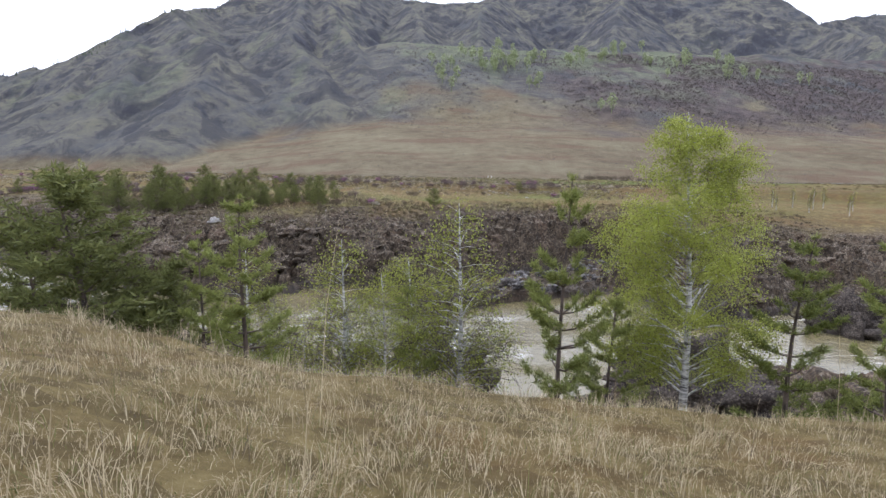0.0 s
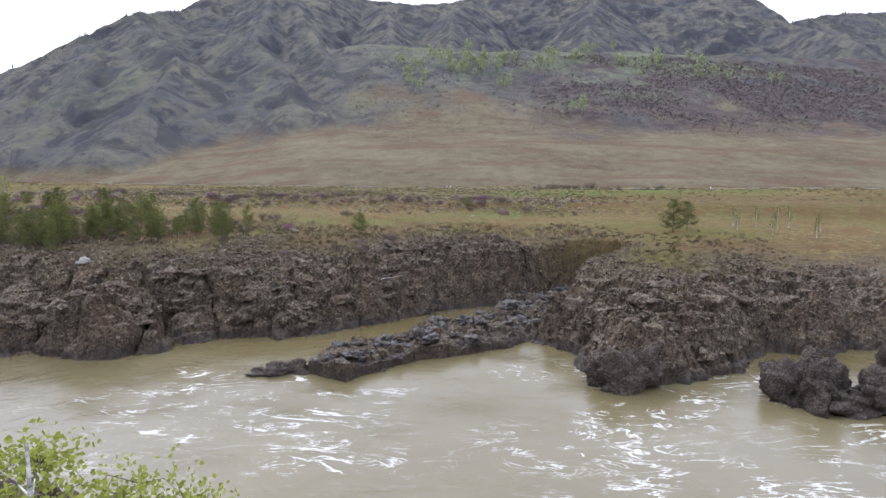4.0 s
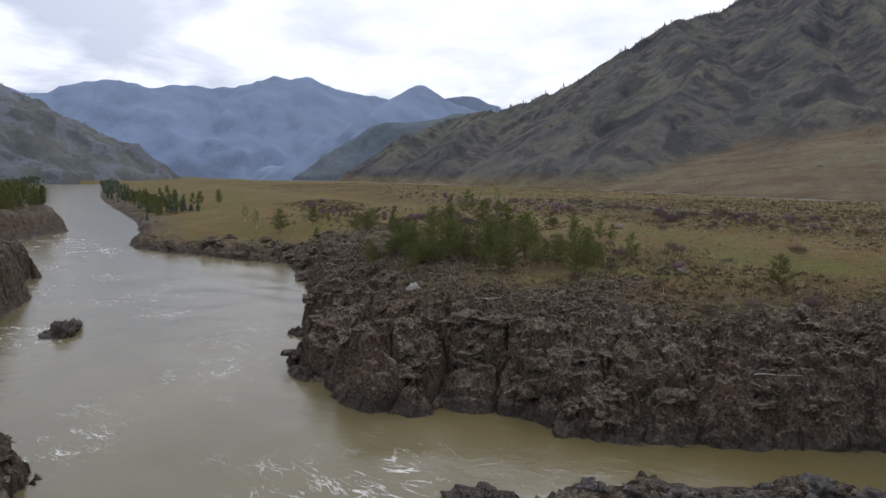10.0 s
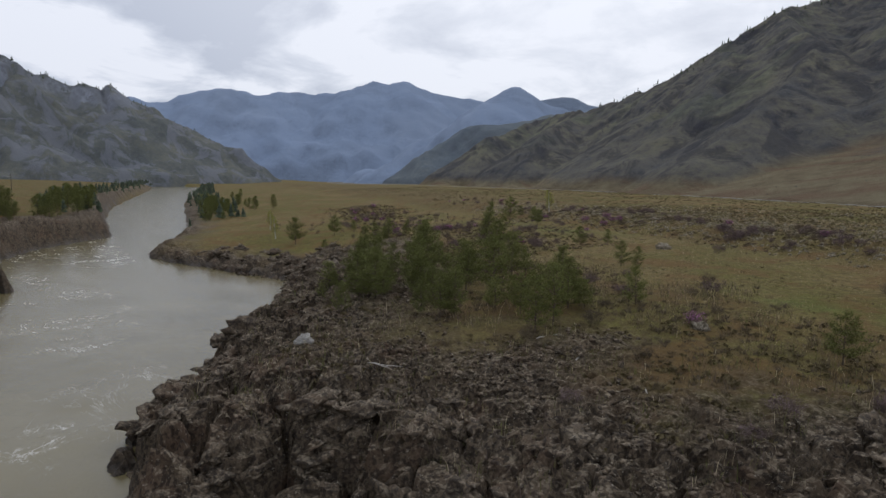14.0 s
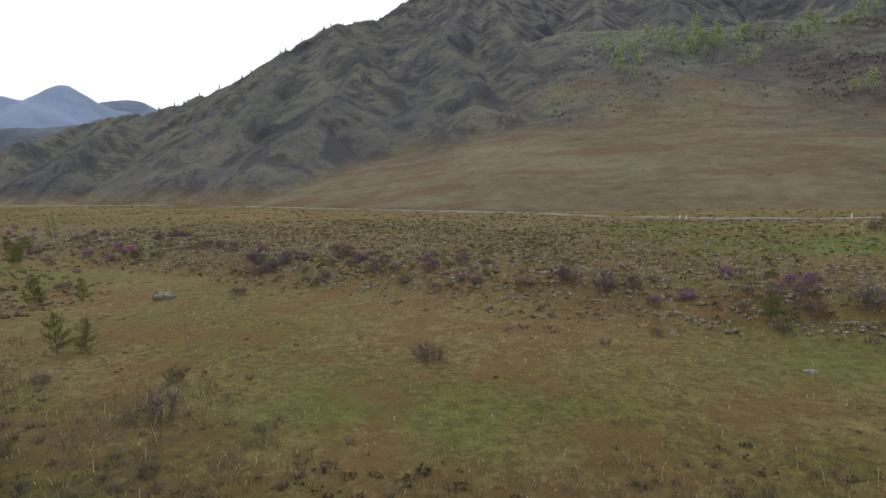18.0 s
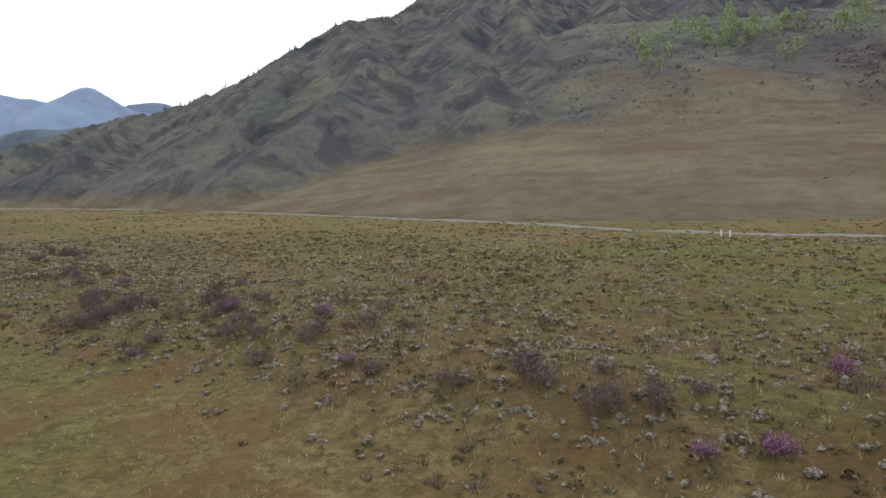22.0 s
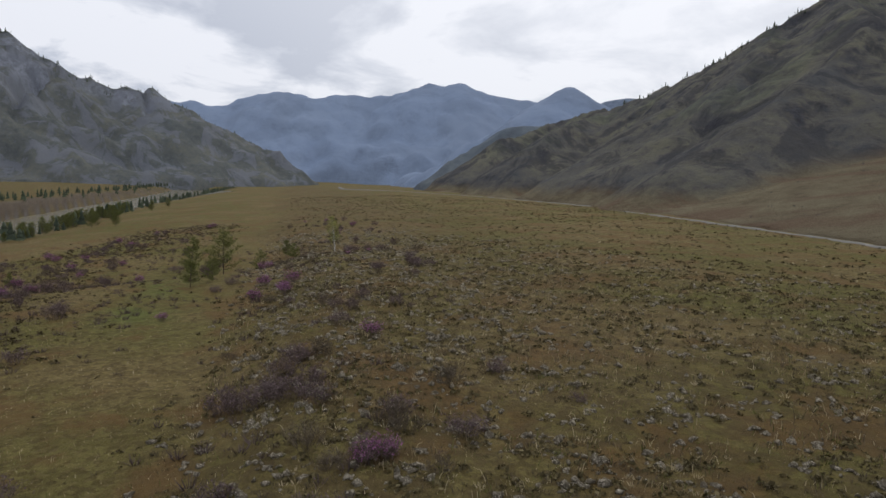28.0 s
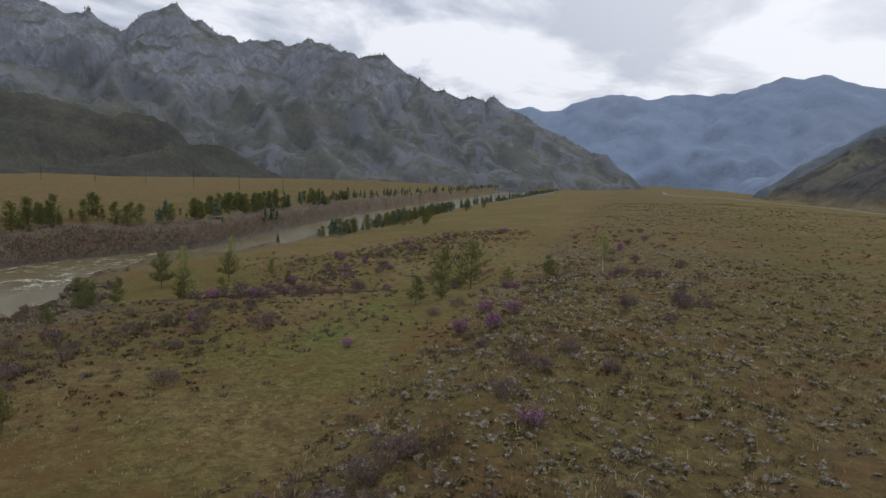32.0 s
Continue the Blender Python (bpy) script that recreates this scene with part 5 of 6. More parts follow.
# pines
mid_pines = [pine(300 + k, 4.0, 7, .25, .38 + .04 * (k % 3), .10 + .07 * (k % 2)) for k in range(6)]
far_pines = [pine(340 + k, 4.0, 4, .42, .34 + .04 * (k % 2), .1) for k in range(3)]
near_pines = [pine(320 + k, 4.6, 26, .13, .21, .12, FRESH_NEEDLES, True) for k in range(3)]
bushy_pines = [pine(330 + k, 4.6, 24, .17, .32, .05) for k in range(2)]
PINES = [(-1.3, 89.8, 2.9), (-15.3, 91, 2.8), (-27.3, 105.3, 2.6), (-26, 106.2, 2.1), (-43, 117.5, 2.5), (-40.4, 119.9, 2.1), (-45.9, 104.2, 5), (-49, 96.9, 4.9), (-77.5, 105.6, 3.3), (-100.8, 104.1, 5.2),
         (-38.7, 89.9, 5.2), (-35.8, 96.6, 5), (-86, 145.6, 5.7), (-88.6, 142.2, 5), (-71.4, 139, 2.9), (-73.6, 141.6, 2.5), (-82.9, 149.5, 2.5), (-89, 156, 2.3), (-93.9, 156.4, 2.6), (-102, 113, 4), (-75, 106, 3.6),
         (-73, 110.5, 3.0), (-83, 113, 2.2), (-88, 116, 2.5), (-65, 108.4, 1.9), (37, 86.3, 4), (39.5, 88.2, 3.5), (14.2, 119.3, 1.9), (-96.8, 122.2, 1.8), (-104, 118.5, 2.2)]
for _ in range(46):
    a, q = rng.uniform(0, 6.283), math.sqrt(rng.random())
    PINES.append((-32 + 18 * q * math.cos(a), 85.5 + 10 * q * math.sin(a) - 2.2 * q * math.cos(a), rng.uniform(1.8, 4.6)))
cx, cy, _ = scatter(500, -330, -78, 70, 190, lambda x, y, sd, rk: (sd > 5) * (sd < 30) * .28 * ((x < -180) | (x > -102)) * (y > 84 - .28 * (x + 80)))
PINES += [(x, y, rng.uniform(2.2, 5)) for x, y in zip(cx[:46], cy[:46])]
sx, sy, _ = scatter(6000, -330, -58, 15, 115, lambda x, y, sd, rk: (sd > 5.5) * (sd < 17) * (.06 + .9 * (x < -122) * smooth(.40, .60, fbm(x / 14, y / 14, 2, 197)) + .6 * np.exp(-((x + 72) / 9) ** 2) * (sd < 14)) * (y < np.interp(x, [p[0] for p in SOUTH_BANK], [p[1] for p in SOUTH_BANK])))
PINES += [(x, y, 1.8 + 4.6 * rng.random() ** 1.7) for x, y in zip(sx[:190], sy[:190])]
bx, by, _ = scatter(1500, -330, -180, 80, 160, lambda x, y, sd, rk: (sd > 2.5) * (sd < 15) * .5 * (y > 84 - .28 * (x + 80)))
PINES += [(x, y, rng.uniform(2.0, 4.6)) for x, y in zip(bx[:70], by[:70])]
def joined_pines(name, label, places):
    """Pines too many and too far to count, in one mesh for the boles and one for the needles."""
    bits = {}
    for x, y, h in places:
        master, a, k = rng.choice(far_pines), rng.uniform(0, 6.283), h / 4.0
        turn = k * np.array([[math.cos(a), math.sin(a), 0], [-math.sin(a), math.cos(a), 0], [0, 0, 1]])
        foot = (x, y, ground_z(x, y) - .05)
        for o in master.children:
            if o.name not in bits:
                co = np.array([v.co[:] for v in o.data.vertices])
                bits[o.name] = (co, np.array([p.vertices[:] for p in o.data.polygons]), o.data.materials[0])
            co, tri, mat = bits[o.name]
            heaps.setdefault(mat.name, (Shape(), mat))[0].add(co @ turn + foot, tri)
    for heap, mat in heaps.values():
        tagged(new(name, heap.mesh(name, mat)), label, "trees", kind="stuff")
    heaps.clear()


heaps = {}
joined_pines("river_woods", "belt of dark pines on the banks far down the river", [p for p in PINES if p[0] <= -112])
PINES = [p for p in PINES if p[0] > -112]
zs = land([p[0] for p in PINES], [p[1] for p in PINES])[0]
for (x, y, h), z0 in zip(PINES, zs):
    k = h / 4.0
    ob = copy_thing(rng.choice(mid_pines), pose(x, y, float(z0) - .05, 0, 0, rng.uniform(0, 360)))
    ob.scale = (k * rng.uniform(.9, 1.15), k * rng.uniform(.9, 1.15), k)
    tagged(ob, "young dark-green pine on the stony river terrace" if h < 3 else "dark-green pine with open crown near the river", "tree", "pines by the river")
for (x, y, h, wide) in ((2.4, 12.5, 6.0, .9), (3.5, 12.9, 4.2, 1.1), (6.9, 12.4, 5.4, 1.15), (8.7, 12.0, 5.3, 1.15), (-4.2, 13.4, 5.0, 1.2), (-5.4, 14.2, 4.5, 1.0), (-8.2, 14.5, 5.3, 1.6), (-6.9, 15.8, 4.2, 1.45), (-0.7, 14.0, 4.1, .9),
                        (-10.2, 16.0, 4.9, 1.5), (-12.5, 19.5, 5.0, 1.3)):
    k = h / 4.6
    ob = copy_thing(rng.choice(bushy_pines if wide > 1.4 else near_pines), pose(*at_ground(x, y, .05), 0, 0, rng.uniform(0, 360)))
    ob.scale = (k * wide, k * wide, k)
    tagged(ob, "fresh green young pine on the grassy river bank", "tree", "trees on the near bank")

# birches
big_birch = birch(404, 7.8, 84000, .019, .235)
slim = [birch(410 + k, 3.6, 12000, .0145, .22, 1 + (k == 1)) for k in range(3)]
bare_birch = [birch(420 + k, 2.6, 500, .03, .12) for k in range(2)]
big_birch.matrix_basis = pose(*at_ground(5.1, 13.0, .05), 0, 0, 40)
tagged(big_birch, "tall birch in fresh yellow-green leaf on the bank", "tree", "trees on the near bank")
for x, y, h in ((0.5, 14.6, 6.2), (-2.1, 14.2, 5.0), (-0.5, 15.4, 5.0), (-1.2, 13.6, 4.0), (-4.9, 17.0, 5.2), (-91, 162.8, 5.2), (-110, 104, 4.5), (-122, 108, 4.2), (-6.5, 18.5, 3.8), (-3.4, 16.4, 3.4)):
    k = h / 3.6
    ob = copy_thing(rng.choice(slim), pose(*at_ground(x, y, .05), 0, 0, rng.uniform(0, 360)))
    ob.scale = (k, k, k)
    tagged(ob, "slender young birch in fresh pale-green leaf", "tree", "trees on the near bank" if y < 30 else "birches on the terrace")
for x, y in ((46.7, 90.9), (49.6, 90.9), (50.8, 87.9), (53.5, 90.2), (48, 84), (51.5, 81), (45, 86.5), (55, 86)):
    k = rng.uniform(.8, 1.2)
    ob = copy_thing(rng.choice(bare_birch), pose(*at_ground(x, y, .05), 0, 0, rng.uniform(0, 360)))
    ob.scale = (k, k, k)
    tagged(ob, "thin almost bare white birch stem on the rock shelf", "tree", "bare birches on the shelf")
for master in mauve + bright + brown + mid_pines + far_pines + near_pines + bushy_pines + slim + bare_birch:
    for o in (*master.children_recursive, master):
        bpy.data.objects.remove(o)

# bleached driftwood and fallen branches
for k, (x, y, long, turn) in enumerate(((-5.8, 78.9, 3.2, 130), (-16.3, 75.0, 2.4, 60), (-10.8, 79.4, 2.0, 100), (-13.3, 77.1, 1.8, 150), (-19.2, 71.2, 3.0, 5), (2.5, 72.8, 2.6, 20), (-14.7, 80.4, 1.6, 75), (17.5, 68.5, 2.4, 50))):
    r = random.Random(500 + k)
    wood = Shape()
    for j in range(3 if long > 2.2 else 2):
        a, lift = r.gauss(0, .16), r.uniform(.1, .35)
        pts = [Vector((long * u * math.cos(a * u), long * u * math.sin(a * u) + .05 * math.sin(6 * u), .08 + lift * long * .5 * u + .03 * math.sin(9 * u))) for u in np.linspace(0, 1, 6).tolist()]
        wood.tube(pts, [.045 * (1 - .8 * u) for u in np.linspace(0, 1, 6).tolist()], 5)
    ob = new("fallen_branch", wood.mesh("fallen_branch", BLEACHED, True))
    ob.matrix_basis = pose(*at_ground(x, y), 0, 0, turn)
    tagged(ob, "bleached grey fallen branches lying on the rock shelf", "driftwood", "driftwood on the shelf")

# road with posts, and a line of poles across the river
ROAD = [(400, 262), (300, 238), (150, 208), (60, 193), (30, 190.5), (13, 193), (-22, 218), (-50, 234), (-84, 252), (-124, 270), (-172, 298), (-300, 336), (-440, 352), (-520, 345), (-640, 390)]
road, line = Shape(), []
for (ax, ay), (bx, by) in zip(ROAD[:-1], ROAD[1:]):
    n = max(2, int(math.hypot(bx - ax, by - ay) / 4))
    line += [(ax + (bx - ax) * k / n, ay + (by - ay) * k / n) for k in range(n)]
line = np.array(line)
for _ in range(6):
    line[1:-1] = (line[:-2] + 2 * line[1:-1] + line[2:]) / 4
rz = land(line[:, 0], line[:, 1])[0]
along = np.gradient(line, axis=0)
across = np.stack([-along[:, 1], along[:, 0]], 1) / np.linalg.norm(along, axis=1)[:, None]
rows = [(-1.8, -.6), (-.9, .12), (0, .16), (.9, .12), (1.8, -.6)]
co = np.concatenate([np.c_[line + across * o, rz + up] for o, up in rows])
m = len(line)
i = np.arange(m - 1)
tri = np.concatenate([np.concatenate([np.stack([k * m + i, k * m + i + 1, (k + 1) * m + i + 1], 1), np.stack([k * m + i, (k + 1) * m + i + 1, (k + 1) * m + i], 1)]) for k in range(4)])
road.add(co, tri[:, ::-1])
ROAD_MAT, nt, b = material("worn_road", .9, .2)
nt.links.new(ramp_of(nt, [(.35, (.15, .14, .12)), (.65, (.22, .205, .18))], noise_of(nt, .6, 6, .7)), b.inputs["Base Color"])
tagged(new("road", road.mesh("road", ROAD_MAT)), "narrow worn grey road along the foot of the mountain", "road", kind="structure")
POST_MAT, nt, b = material("white_post_paint", .6, .3)
nt.links.new(ramp_of(nt, [(.3, (.62, .61, .58)), (.6, (.78, .77, .74))], noise_of(nt, 6, 3)), b.inputs["Base Color"])
for x, y in ((13.2, 189.3), (14.2, 189.0), (38.4, 189.6), (92, 198.5)):
    post = Shape()
    post.tube([(0, 0, -.3), (0, 0, .75), (0, 0, .8)], [.075, .075, .04], 8)
    ob = new("road_post", post.mesh("road_post", POST_MAT))
    ob.matrix_basis = pose(*at_ground(x, y))
    tagged(ob, "white painted roadside marker post", "post", "posts along the road")
for k in range(7):
    az = 101 + 3.6 * k
    px, py, _ = polar(az, 0, 330 + 6 * k, -11, 138, 0)
    pole_root = new("utility_pole")
    pole, arm = Shape(), Shape()
    pole.tube([(0, 0, -.5), (0, 0, 7.5)], [.14, .09], 6)
    arm.tube([(-.8, 0, 7.0), (.8, 0, 7.0)], [.06, .06], 4)
    part("pole", pole, PINE_BARK, pole_root), part("crossarm", arm, PINE_BARK, pole_root)
    pole_root.matrix_basis = pose(*at_ground(px, py), 0, 0, az)
    tagged(pole_root, "wooden utility pole standing in the dry field", "pole", "power line across the field")

# woods too far to count: crests, valley floor, green clumps on the slope
def far_wood(name, label, places, mat, slender=.3, sides=5):
    sh = Shape()
    for x, y, z, h in places:
        w = h * slender * rng.uniform(.7, 1.2)
        tiers = 3
        for k in range(tiers):
            lo, hi = h * (.12 + .28 * k), h * min(1, .55 + .26 * k)
            ring = [(x + w * (1 - .27 * k) * math.cos(6.283 * j / sides + k) * rng.uniform(.6, 1.2), y + w * (1 - .27 * k) * math.sin(6.283 * j / sides + k) * rng.uniform(.6, 1.2), z + lo + rng.uniform(-.05, .05) * h) for j in range(sides)]
            sh.add(ring + [(x, y, z + hi)], [(j, (j + 1) % sides, sides) for j in range(sides)])
    tagged(new(name, sh.mesh(name, mat)), label, "trees", kind="stuff")


crest_places = []
near_line = NEAR[0]
for (ax, ay, az), (bx, by, bz) in zip(near_line[3:-1], near_line[4:]):
    for _ in range(int(math.hypot(bx - ax, by - ay) / 1.3)):
        t = rng.random()
        if rng.random() < .7:
            px, py = ax + (bx - ax) * t + rng.gauss(0, 4), ay + (by - ay) * t + rng.gauss(0, 4)
            crest_places.append((px, py, on_mountain("mountain_near", px, py) - 0.5, 1.8 + 2.6 * rng.random() ** 1.5))
far_wood("ridge_trees", "sparse conifers standing along the mountain crest", crest_places, FAR_NEEDLES, .22)
left_places = []
for (ax, ay, az), (bx, by, bz) in zip(LEFT[0][:-1], LEFT[0][1:]):
    for _ in range(int(math.hypot(bx - ax, by - ay) / 2.4)):
        t = rng.random()
        px, py = ax + (bx - ax) * t + rng.gauss(0, 8), ay + (by - ay) * t + rng.gauss(0, 8)
        left_places.append((px, py, on_mountain("mountain_left", px, py) - 3, rng.uniform(4, 9)))
far_wood("crag_trees", "conifers fringing the grey crags", left_places, FAR_NEEDLES, .2)
fx, fy, fz = scatter(5000, -900, -170, 60, 420, lambda x, y, sd, rk: (sd > 2) * (sd < 17) * .9)
far_wood("valley_woods", "dark belt of trees along the distant river", [(x, y, z, rng.uniform(2, 5.5)) for x, y, z in zip(fx, fy, fz)], FAR_NEEDLES, .3)


# shrubs and green trees on the mountain apron
def apron_z(x, y):
    foot = 222 + 0.55 * np.clip(-30 - x, 0, None) + 0.10 * np.clip(x - 60, 0, None)
    run = np.clip(y - foot, 0, None)
    fan_z = 0.235 * np.minimum(run, 130) + 0.46 * np.clip(run - 130, 0, 150) + 0.12 * np.clip(run - 280, 0, None)
    fan_z = fan_z + (2.5 * (fbm(x / 25, y / 60, 3, 31) - 0.5) + 9 * (ridged(x / 70, y / 160, 3, 36) - 0.6) * np.clip((run - 90) / 100, 0, 1)) * np.clip(run / 40, 0, 1)
    return np.where(run > 0, fan_z + 0.7, -9), run


BARE_WOOD = leaf_material('leafless_hill_scrub', (0.085, 0.072, 0.062), (0.125, 0.108, 0.092), (0.17, 0.15, 0.125), .95, .0)
mx, my = np.random.uniform(-160, 420, 60000), np.random.uniform(226, 500, 60000)
mz, run = apron_z(mx, my)
full = range_height(mx, my, NEAR, wobble=0.28, gully=0.10, seed=3, size=48, width=(1.3, 16))
thick = np.clip(0.05 * smooth(.40, .60, fbm(mx / 18, my / 9, 3, 63)) + (.14 + .6 * smooth(40, 140, mx)) * smooth(90, 170, run) * smooth(.36, .56, fbm(mx / 45, my / 45, 3, 61)), 0, 1)
ok = (np.random.random(60000) < thick) & (mz > full - 1) & (run > 8)
scrub_me = Shape()
spots = np.stack([mx[ok], my[ok], mz[ok]], 1)
girth = np.random.uniform(.2, .6, len(spots)) + .8 * smooth(90, 160, run[ok]) * np.random.random(len(spots))
each = np.repeat(np.arange(len(spots)), 8)
puff = np.random.normal(size=(len(each), 3)) * (.42, .42, .28) + (0, 0, .35)
scrub_me.leaves(spots[each] + puff * girth[each][:, None], girth[each] * .34)
tagged(new("slope_scrub", scrub_me.mesh("slope_scrub", BARE_WOOD)), "leafless brown scrub spreading over the mountain apron", "bushes", kind="stuff")

HILL_GREEN = leaf_material("hillside_leaf", (0.22, 0.25, 0.12), (0.31, 0.345, 0.18), (0.40, 0.43, 0.24), .9, .4)
hill_trees = Shape()
CLUMPS = [(28, 446, 4), (38, 446, 6), (46, 458, 6), (60, 406, 3), (-2, 411, 3), (6, 404, 2), (92, 374, 2), (84, 460, 3), (96, 470, 5), (114, 478, 4), (64, 468, 4)] + [(rng.uniform(-10, 260), rng.uniform(440, 520), rng.randint(1, 4)) for _ in range(18)]
for cx, cy, many in CLUMPS:
    for _ in range(many):
        x, y, h = cx + rng.gauss(0, 4), cy + rng.gauss(0, 4), rng.uniform(6, 11)
        z0 = on_mountain("mountain_near", x, y)
        hill_trees.tube([(x, y, z0 - 1), (x, y, z0 + .6 * h)], [.03 * h, .015 * h], 4)
        puff = np.random.normal(size=(90, 3))
        puff *= (np.random.random(90) ** .4 / np.linalg.norm(puff, axis=1))[:, None]
        hill_trees.leaves(puff * (.27 * h, .27 * h, .40 * h) + (x, y, z0 + .62 * h), .065 * h)
tagged(new("bench_trees", hill_trees.mesh("bench_trees", HILL_GREEN)), "fresh green trees in clumps on the mountain bench", "trees", kind="stuff")

# grass: matted dry blades on the near bank, tussocks on the meadow and the terrace
def grass(name, label, n, x0, x1, y0, y1, chance, length, width, mats, lean=0.7):
    x, y, z = scatter(n, x0, x1, y0, y1, chance)
    m = len(x)
    clump = fbm(x / .35, y / .35, 2, 131)
    az = 6.283 * fbm(x / .8, y / .8, 2, 133) * 3 + np.random.normal(size=m) * .9
    long = length * (0.15 + 3.2 * clump ** 2) * np.random.uniform(.5, 1.3, m)
    tilt = lean * np.random.uniform(.2, 1.3, m)
    base = np.stack([x, y, z - .02], 1)
    mid = base + np.stack([np.cos(az) * np.sin(tilt * .5), np.sin(az) * np.sin(tilt * .5), np.cos(tilt * .5)], 1) * (long * .55)[:, None]
    tip = mid + np.stack([np.cos(az) * np.sin(tilt * 1.3), np.sin(az) * np.sin(tilt * 1.3), np.cos(tilt * 1.3)], 1) * (long * .5)[:, None]
    side = np.stack([-np.sin(az), np.cos(az), 0 * az], 1) + np.random.normal(size=(m, 3)) * .4
    side *= (width * np.random.uniform(.6, 1.3, m) / 2 / np.linalg.norm(side, axis=1))[:, None]
    k = np.random.random(m)
    lo = 0.0
    for mat, share in mats:
        pick = (k >= lo) & (k < lo + share)
        lo += share
        q = pick.sum()
        sh, i = Shape(), np.arange(q)
        sh.add(np.concatenate([base[pick] - side[pick], base[pick] + side[pick], mid[pick] + side[pick] * .8, mid[pick] - side[pick] * .8, tip[pick]]),
               np.concatenate([np.stack([i, i + q, i + 2 * q], 1), np.stack([i, i + 2 * q, i + 3 * q], 1), np.stack([i + 3 * q, i + 2 * q, i + 4 * q], 1)]))
        tagged(new(name, sh.mesh(name, mat)), label, "grass", kind="stuff")


def near_chance(x, y, sd, rk):
    return (to_line(x, y, BANK_FOOT) > 21.3) * np.clip((3.2 / np.hypot(x, y + 1)) ** 1.1, .12, 1) * (np.abs(x) < 2.5 + .85 * y)


grass("dry_grass", "matted dry straw-coloured grass on the near bank", 560000, -18, 16, 1.2, 20, near_chance, .155, .0052, ((STRAW, .80), (GREEN_BLADE, .14), (BROWN_TWIG, .06)), 1.25)
grass("grass_stalks", "tall dry grass stalks on the near bank", 2600, -16, 14, 1.8, 18, lambda x, y, sd, rk: (to_line(x, y, BANK_FOOT) > 21.5) * .3, .55, .008, ((STRAW, 1.0),), .5)
grass("meadow_grass", "short olive and straw grass of the meadow", 125000, -75, 30, 92, 140, lambda x, y, sd, rk: (1 - rk) * (sd > 4) * (.2 + .8 * smooth(.38, .6, fbm(x / 2.2, y / 2.2, 3, 161))) * np.clip(1.15 - np.hypot((x + 14) / 60, (y - 114) / 40), 0, 1), .11, .020, ((STRAW, .45), (GREEN_BLADE, .55)), .9)
grass("terrace_grass", "tufted dry grass of the stony terrace", 200000, -95, 30, 118, 185, lambda x, y, sd, rk: (y > 121 - .33 * x) * smooth(.44, .62, fbm(x / 1.4, y / 1.4, 3, 163)) * np.clip(1.15 - np.hypot(x + 25, y - 145) / 62, 0, 1), .24, .026, ((STRAW, .35), (GREEN_BLADE, .3), (BROWN_TWIG, .35)), 1.0)
grass("shelf_brush", "low brown brush and dead stems over the rock shelf", 150000, -80, 30, 60, 108, lambda x, y, sd, rk: (sd > 4) * (sd < 24 + 12 * smooth(-2, -16, x)) * smooth(.40, .58, fbm(x / 2.5, y / 2.5, 3, 167)) * .9, .42, .020, ((BROWN_TWIG, .5), (MAUVE_TWIG, .15), (GREEN_BLADE, .25), (STRAW, .1)), .8)


def tussocks(name, label, n, x0, x1, y0, y1, chance, size, blades, mat):
    """Small separate clumps of blades, far too many to count."""
    x, y, z = scatter(n, x0, x1, y0, y1, chance)
    m = len(x)
    r = size * (0.45 + np.random.random(m) ** 1.7)
    k = np.repeat(np.arange(m), blades)
    az, rad = np.random.uniform(0, 6.283, m * blades), np.sqrt(np.random.random(m * blades))
    base = np.stack([x[k] + .45 * r[k] * rad * np.cos(az), y[k] + .45 * r[k] * rad * np.sin(az), z[k] - .03], 1)
    tip = np.stack([x[k] + 1.1 * r[k] * rad * np.cos(az), y[k] + 1.1 * r[k] * rad * np.sin(az), z[k] + r[k] * np.random.uniform(.45, 1.15, m * blades) * (1.1 - .5 * rad)], 1)
    sh = Shape()
    sh.blades(base, tip, r[k] * .11)
    tagged(new(name, sh.mesh(name, mat)), label, "plants", kind="stuff")


def cushions(name, label, n, x0, x1, y0, y1, chance, size, leaves, mat):
    """Low domed dwarf shrubs, far too many to count."""
    x, y, z = scatter(n, x0, x1, y0, y1, chance)
    m = len(x)
    r = size * (0.5 + np.random.random(m) ** 1.6)
    k = np.repeat(np.arange(m), leaves)
    v = np.random.normal(size=(m * leaves, 3)) * (1, .8, 1)
    v /= np.linalg.norm(v, axis=1, keepdims=True)
    v[:, 2] = .55 * np.abs(v[:, 2])
    sh = Shape()
    sh.leaves(np.stack([x[k], y[k], z[k]], 1) + v * (r[k] * np.random.uniform(.5, 1.0, m * leaves))[:, None], r[k] * .30)
    tagged(new(name, sh.mesh(name, mat)), label, "plants", kind="stuff")


def terrace_chance(x, y, sd, rk):
    u = y - 123 + .33 * x
    return smooth(-4, 3, u + 8 * (fbm(x / 5, y / 5, 2, 171) - .5)) * (.25 + .75 * smooth(.36, .58, fbm(x / 4, y / 4, 3, 173))) * np.clip(1.2 - np.hypot((x + 30) / 85, (y - 140) / 62), 0, 1) * (sd > 6)


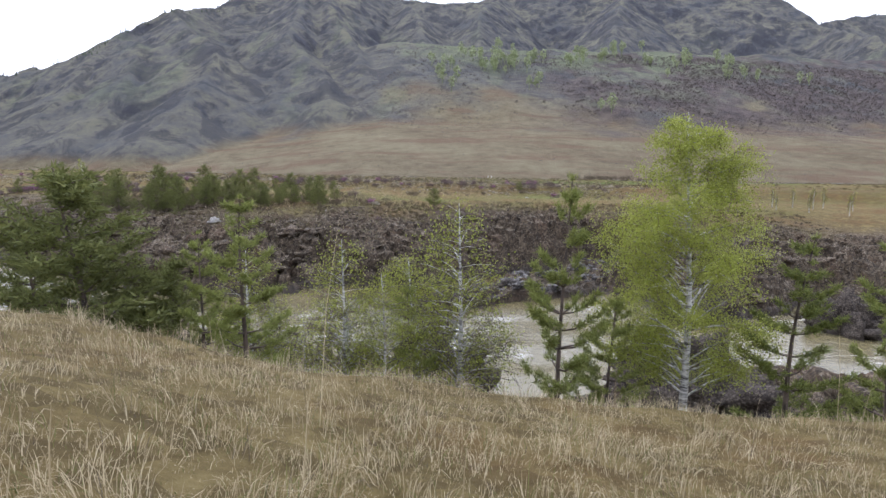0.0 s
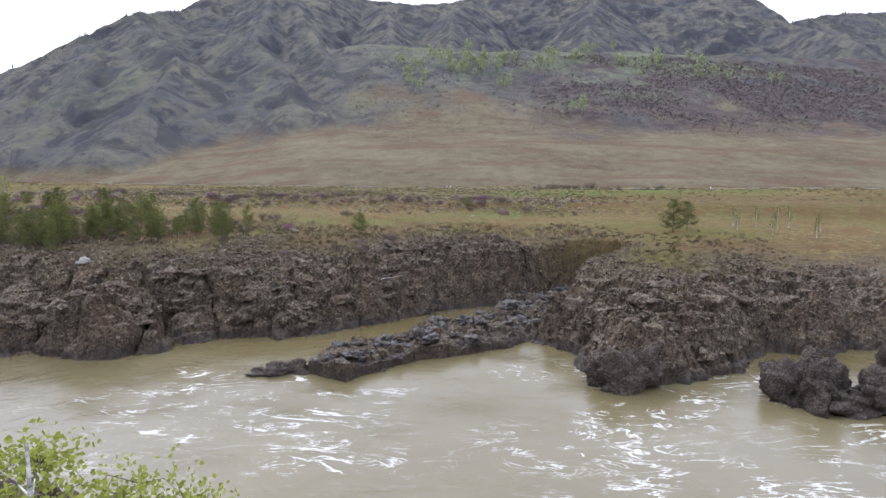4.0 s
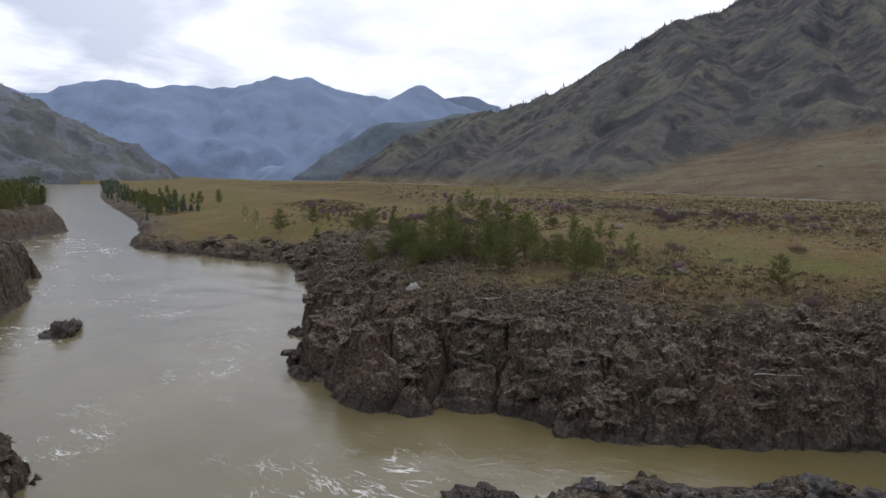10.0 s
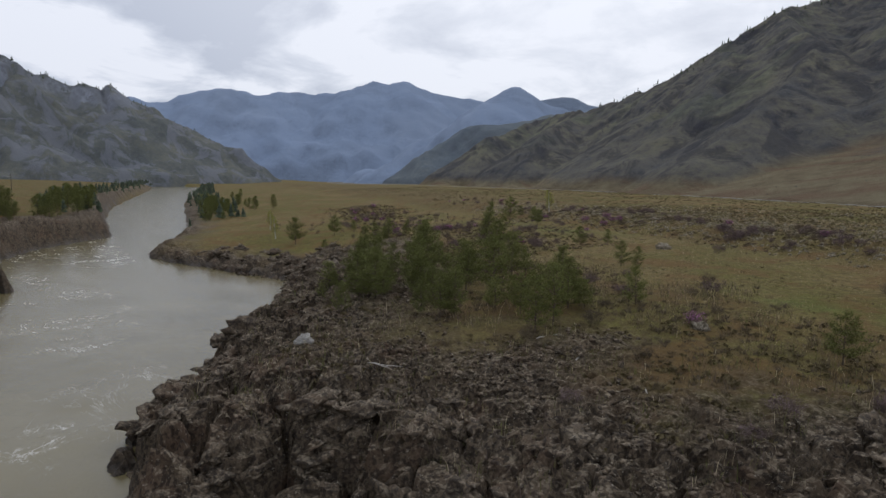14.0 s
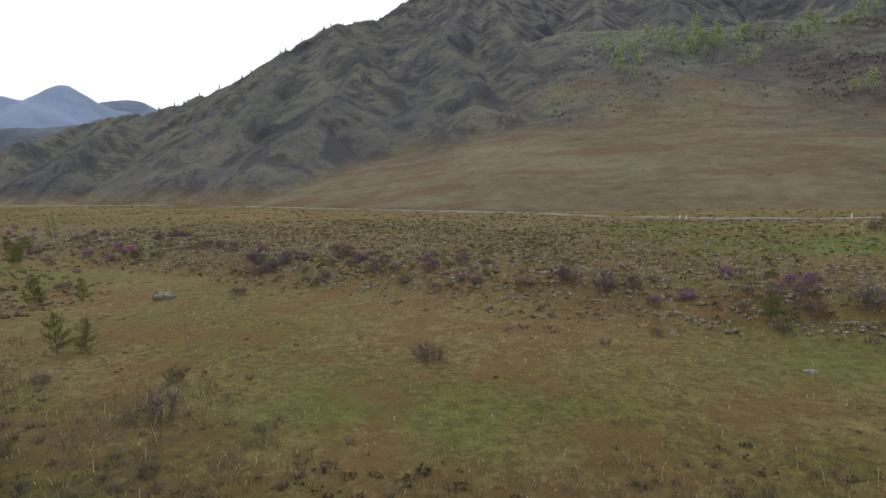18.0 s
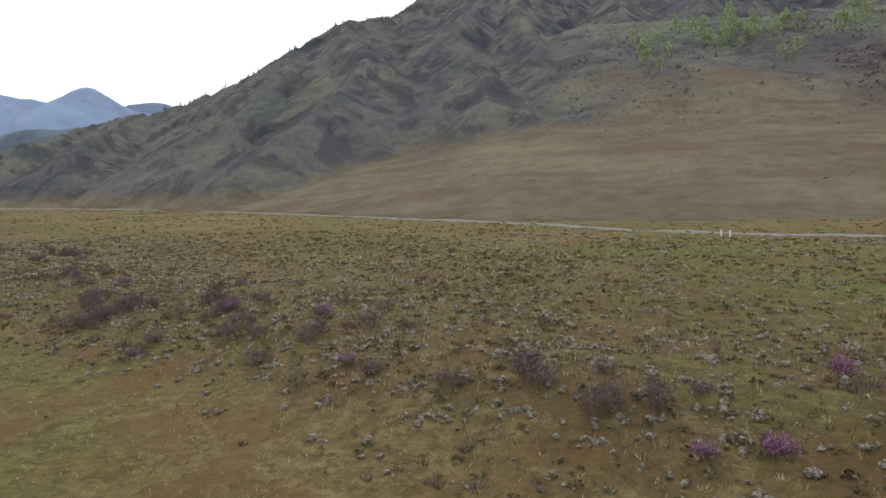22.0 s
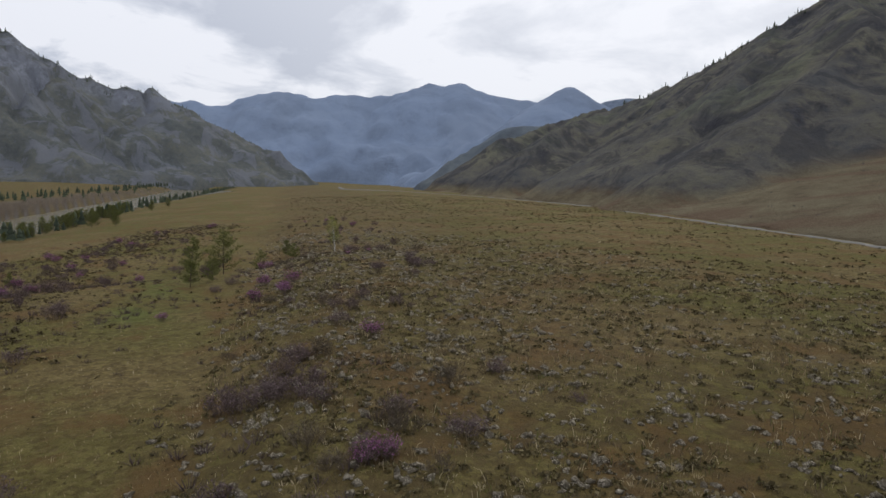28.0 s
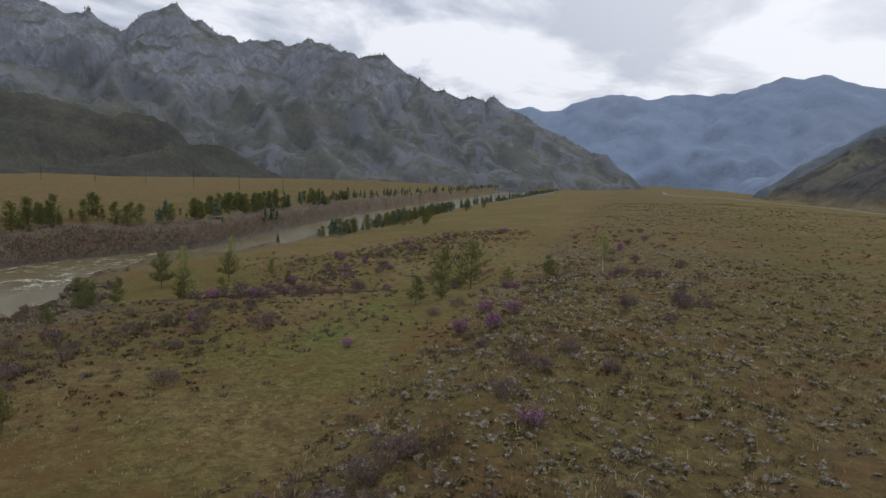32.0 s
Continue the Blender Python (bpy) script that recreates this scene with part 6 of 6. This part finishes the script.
tussocks("dead_tussocks", "dark dead grass tussocks crowding the terrace", 56000, -120, 45, 110, 205, terrace_chance, .21, 9, DEAD_TWIG)
tussocks("straw_tussocks", "pale straw tussocks between the stones", 9000, -120, 45, 110, 205, terrace_chance, .24, 12, STRAW)
tussocks("green_tussocks", "dull green tufts on the terrace", 8000, -120, 45, 110, 205, terrace_chance, .22, 12, GREEN_BLADE)
tussocks("low_heath", "low mauve heath along the terrace edge", 6500, -130, 40, 105, 180, lambda x, y, sd, rk: (sd > 8) * smooth(.50, .62, fbm(x / 9, y / 9, 3, 175)) * np.exp(-((y - 128 + .33 * x) / 9) ** 2) + (sd > 8) * .9 * smooth(.44, .57, fbm(x / 9, y / 9, 3, 177)) * smooth(-44, -58, x) * np.exp(-((y - 130) / 17) ** 2), .45, 20, MAUVE_TWIG)
tussocks("meadow_tufts", "scattered brown tufts in the short meadow grass", 11000, -70, 30, 90, 130, lambda x, y, sd, rk: (1 - rk) * .5 * smooth(.45, .6, fbm(x / 6, y / 6, 2, 179)), .13, 14, BROWN_TWIG)
tussocks("shelf_scrub", "low bare brown scrub on the rock shelf", 13000, -85, 45, 58, 106, lambda x, y, sd, rk: (sd > 3.5) * smooth(6, -4, sd - 21 - 12 * smooth(-2, -16, x) + 9 * (fbm(x / 7, y / 7, 2, 183) - .5)) * (.25 + .75 * smooth(5, 14, sd)) * smooth(.36, .56, fbm(x / 4, y / 4, 3, 181)), .32, 22, BROWN_TWIG)
tussocks("bank_scrub", "bare scrub below the near bank", 3600, -40, 30, 10, 36, lambda x, y, sd, rk: (sd > 3) * (to_line(x, y, BANK_FOOT) < 21.5) * .5, .42, 26, BROWN_TWIG)
tussocks("bank_green", "fresh green undergrowth below the near bank", 240, -30, 26, 11, 30, lambda x, y, sd, rk: (sd > 4) * (sd < 19) * .5, .42, 30, BIRCH_LEAF)
CUSHION = leaf_material("dwarf_shrub_cushion", (0.042, 0.033, 0.015), (0.088, 0.071, 0.032), (0.175, 0.142, 0.068), .95, .0)
MEADOW_CUSHION = leaf_material("meadow_cushion", (0.055, 0.042, 0.020), (0.095, 0.075, 0.035), (0.150, 0.120, 0.058), .95, .0)
cushions("dwarf_shrubs", "dark brown dwarf shrub cushions over the stony terrace", 26000, -120, 45, 108, 200, terrace_chance, .24, 16, CUSHION)
cushions("meadow_cushions", "low brown cushions dotted over the meadow", 1300, -80, 32, 88, 132, lambda x, y, sd, rk: (1 - rk) * (sd > 10) * .6 * smooth(.42, .62, fbm(x / 7, y / 7, 3, 185)), .13, 14, MEADOW_CUSHION)
cushions("shelf_cushions", "dark brown scrub cushions on the rock shelf", 9000, -75, 40, 60, 106, lambda x, y, sd, rk: (sd > 7) * (sd < 25) * .8 * smooth(.40, .58, fbm(x / 5, y / 5, 3, 187)), .28, 16, MEADOW_CUSHION)


def heath_chance(x, y, sd, rk):
    return (sd > 8) * np.exp(-(to_line(x, y, HEATH) / 9) ** 2) * (.3 + .7 * smooth(.38, .56, fbm(x / 5, y / 5, 3, 189)))


cushions("heath_cushions", "brown and dark cushions of the heath above the river", 15000, -175, -40, 98, 168, heath_chance, .26, 14, MEADOW_CUSHION)
tussocks("heath_twigs", "mauve-brown heath twigs above the river", 7000, -175, -40, 98, 168, heath_chance, .42, 18, MAUVE_TWIG)
cushions("far_heath", "scattered brown heath across the distant plain", 26000, -330, 160, 120, 300, lambda x, y, sd, rk: (sd > 12) * smooth(-2, 8, y - 123 + .33 * x) * (y < 222 + .55 * np.clip(-30 - x, 0, None)) * (1 - np.exp(-(((x + 30) / 60) ** 2 + ((y - 140) / 30) ** 2))) * (.2 + .8 * smooth(.40, .56, fbm(x / 12, y / 12, 3, 193))), .30, 10, MEADOW_CUSHION)
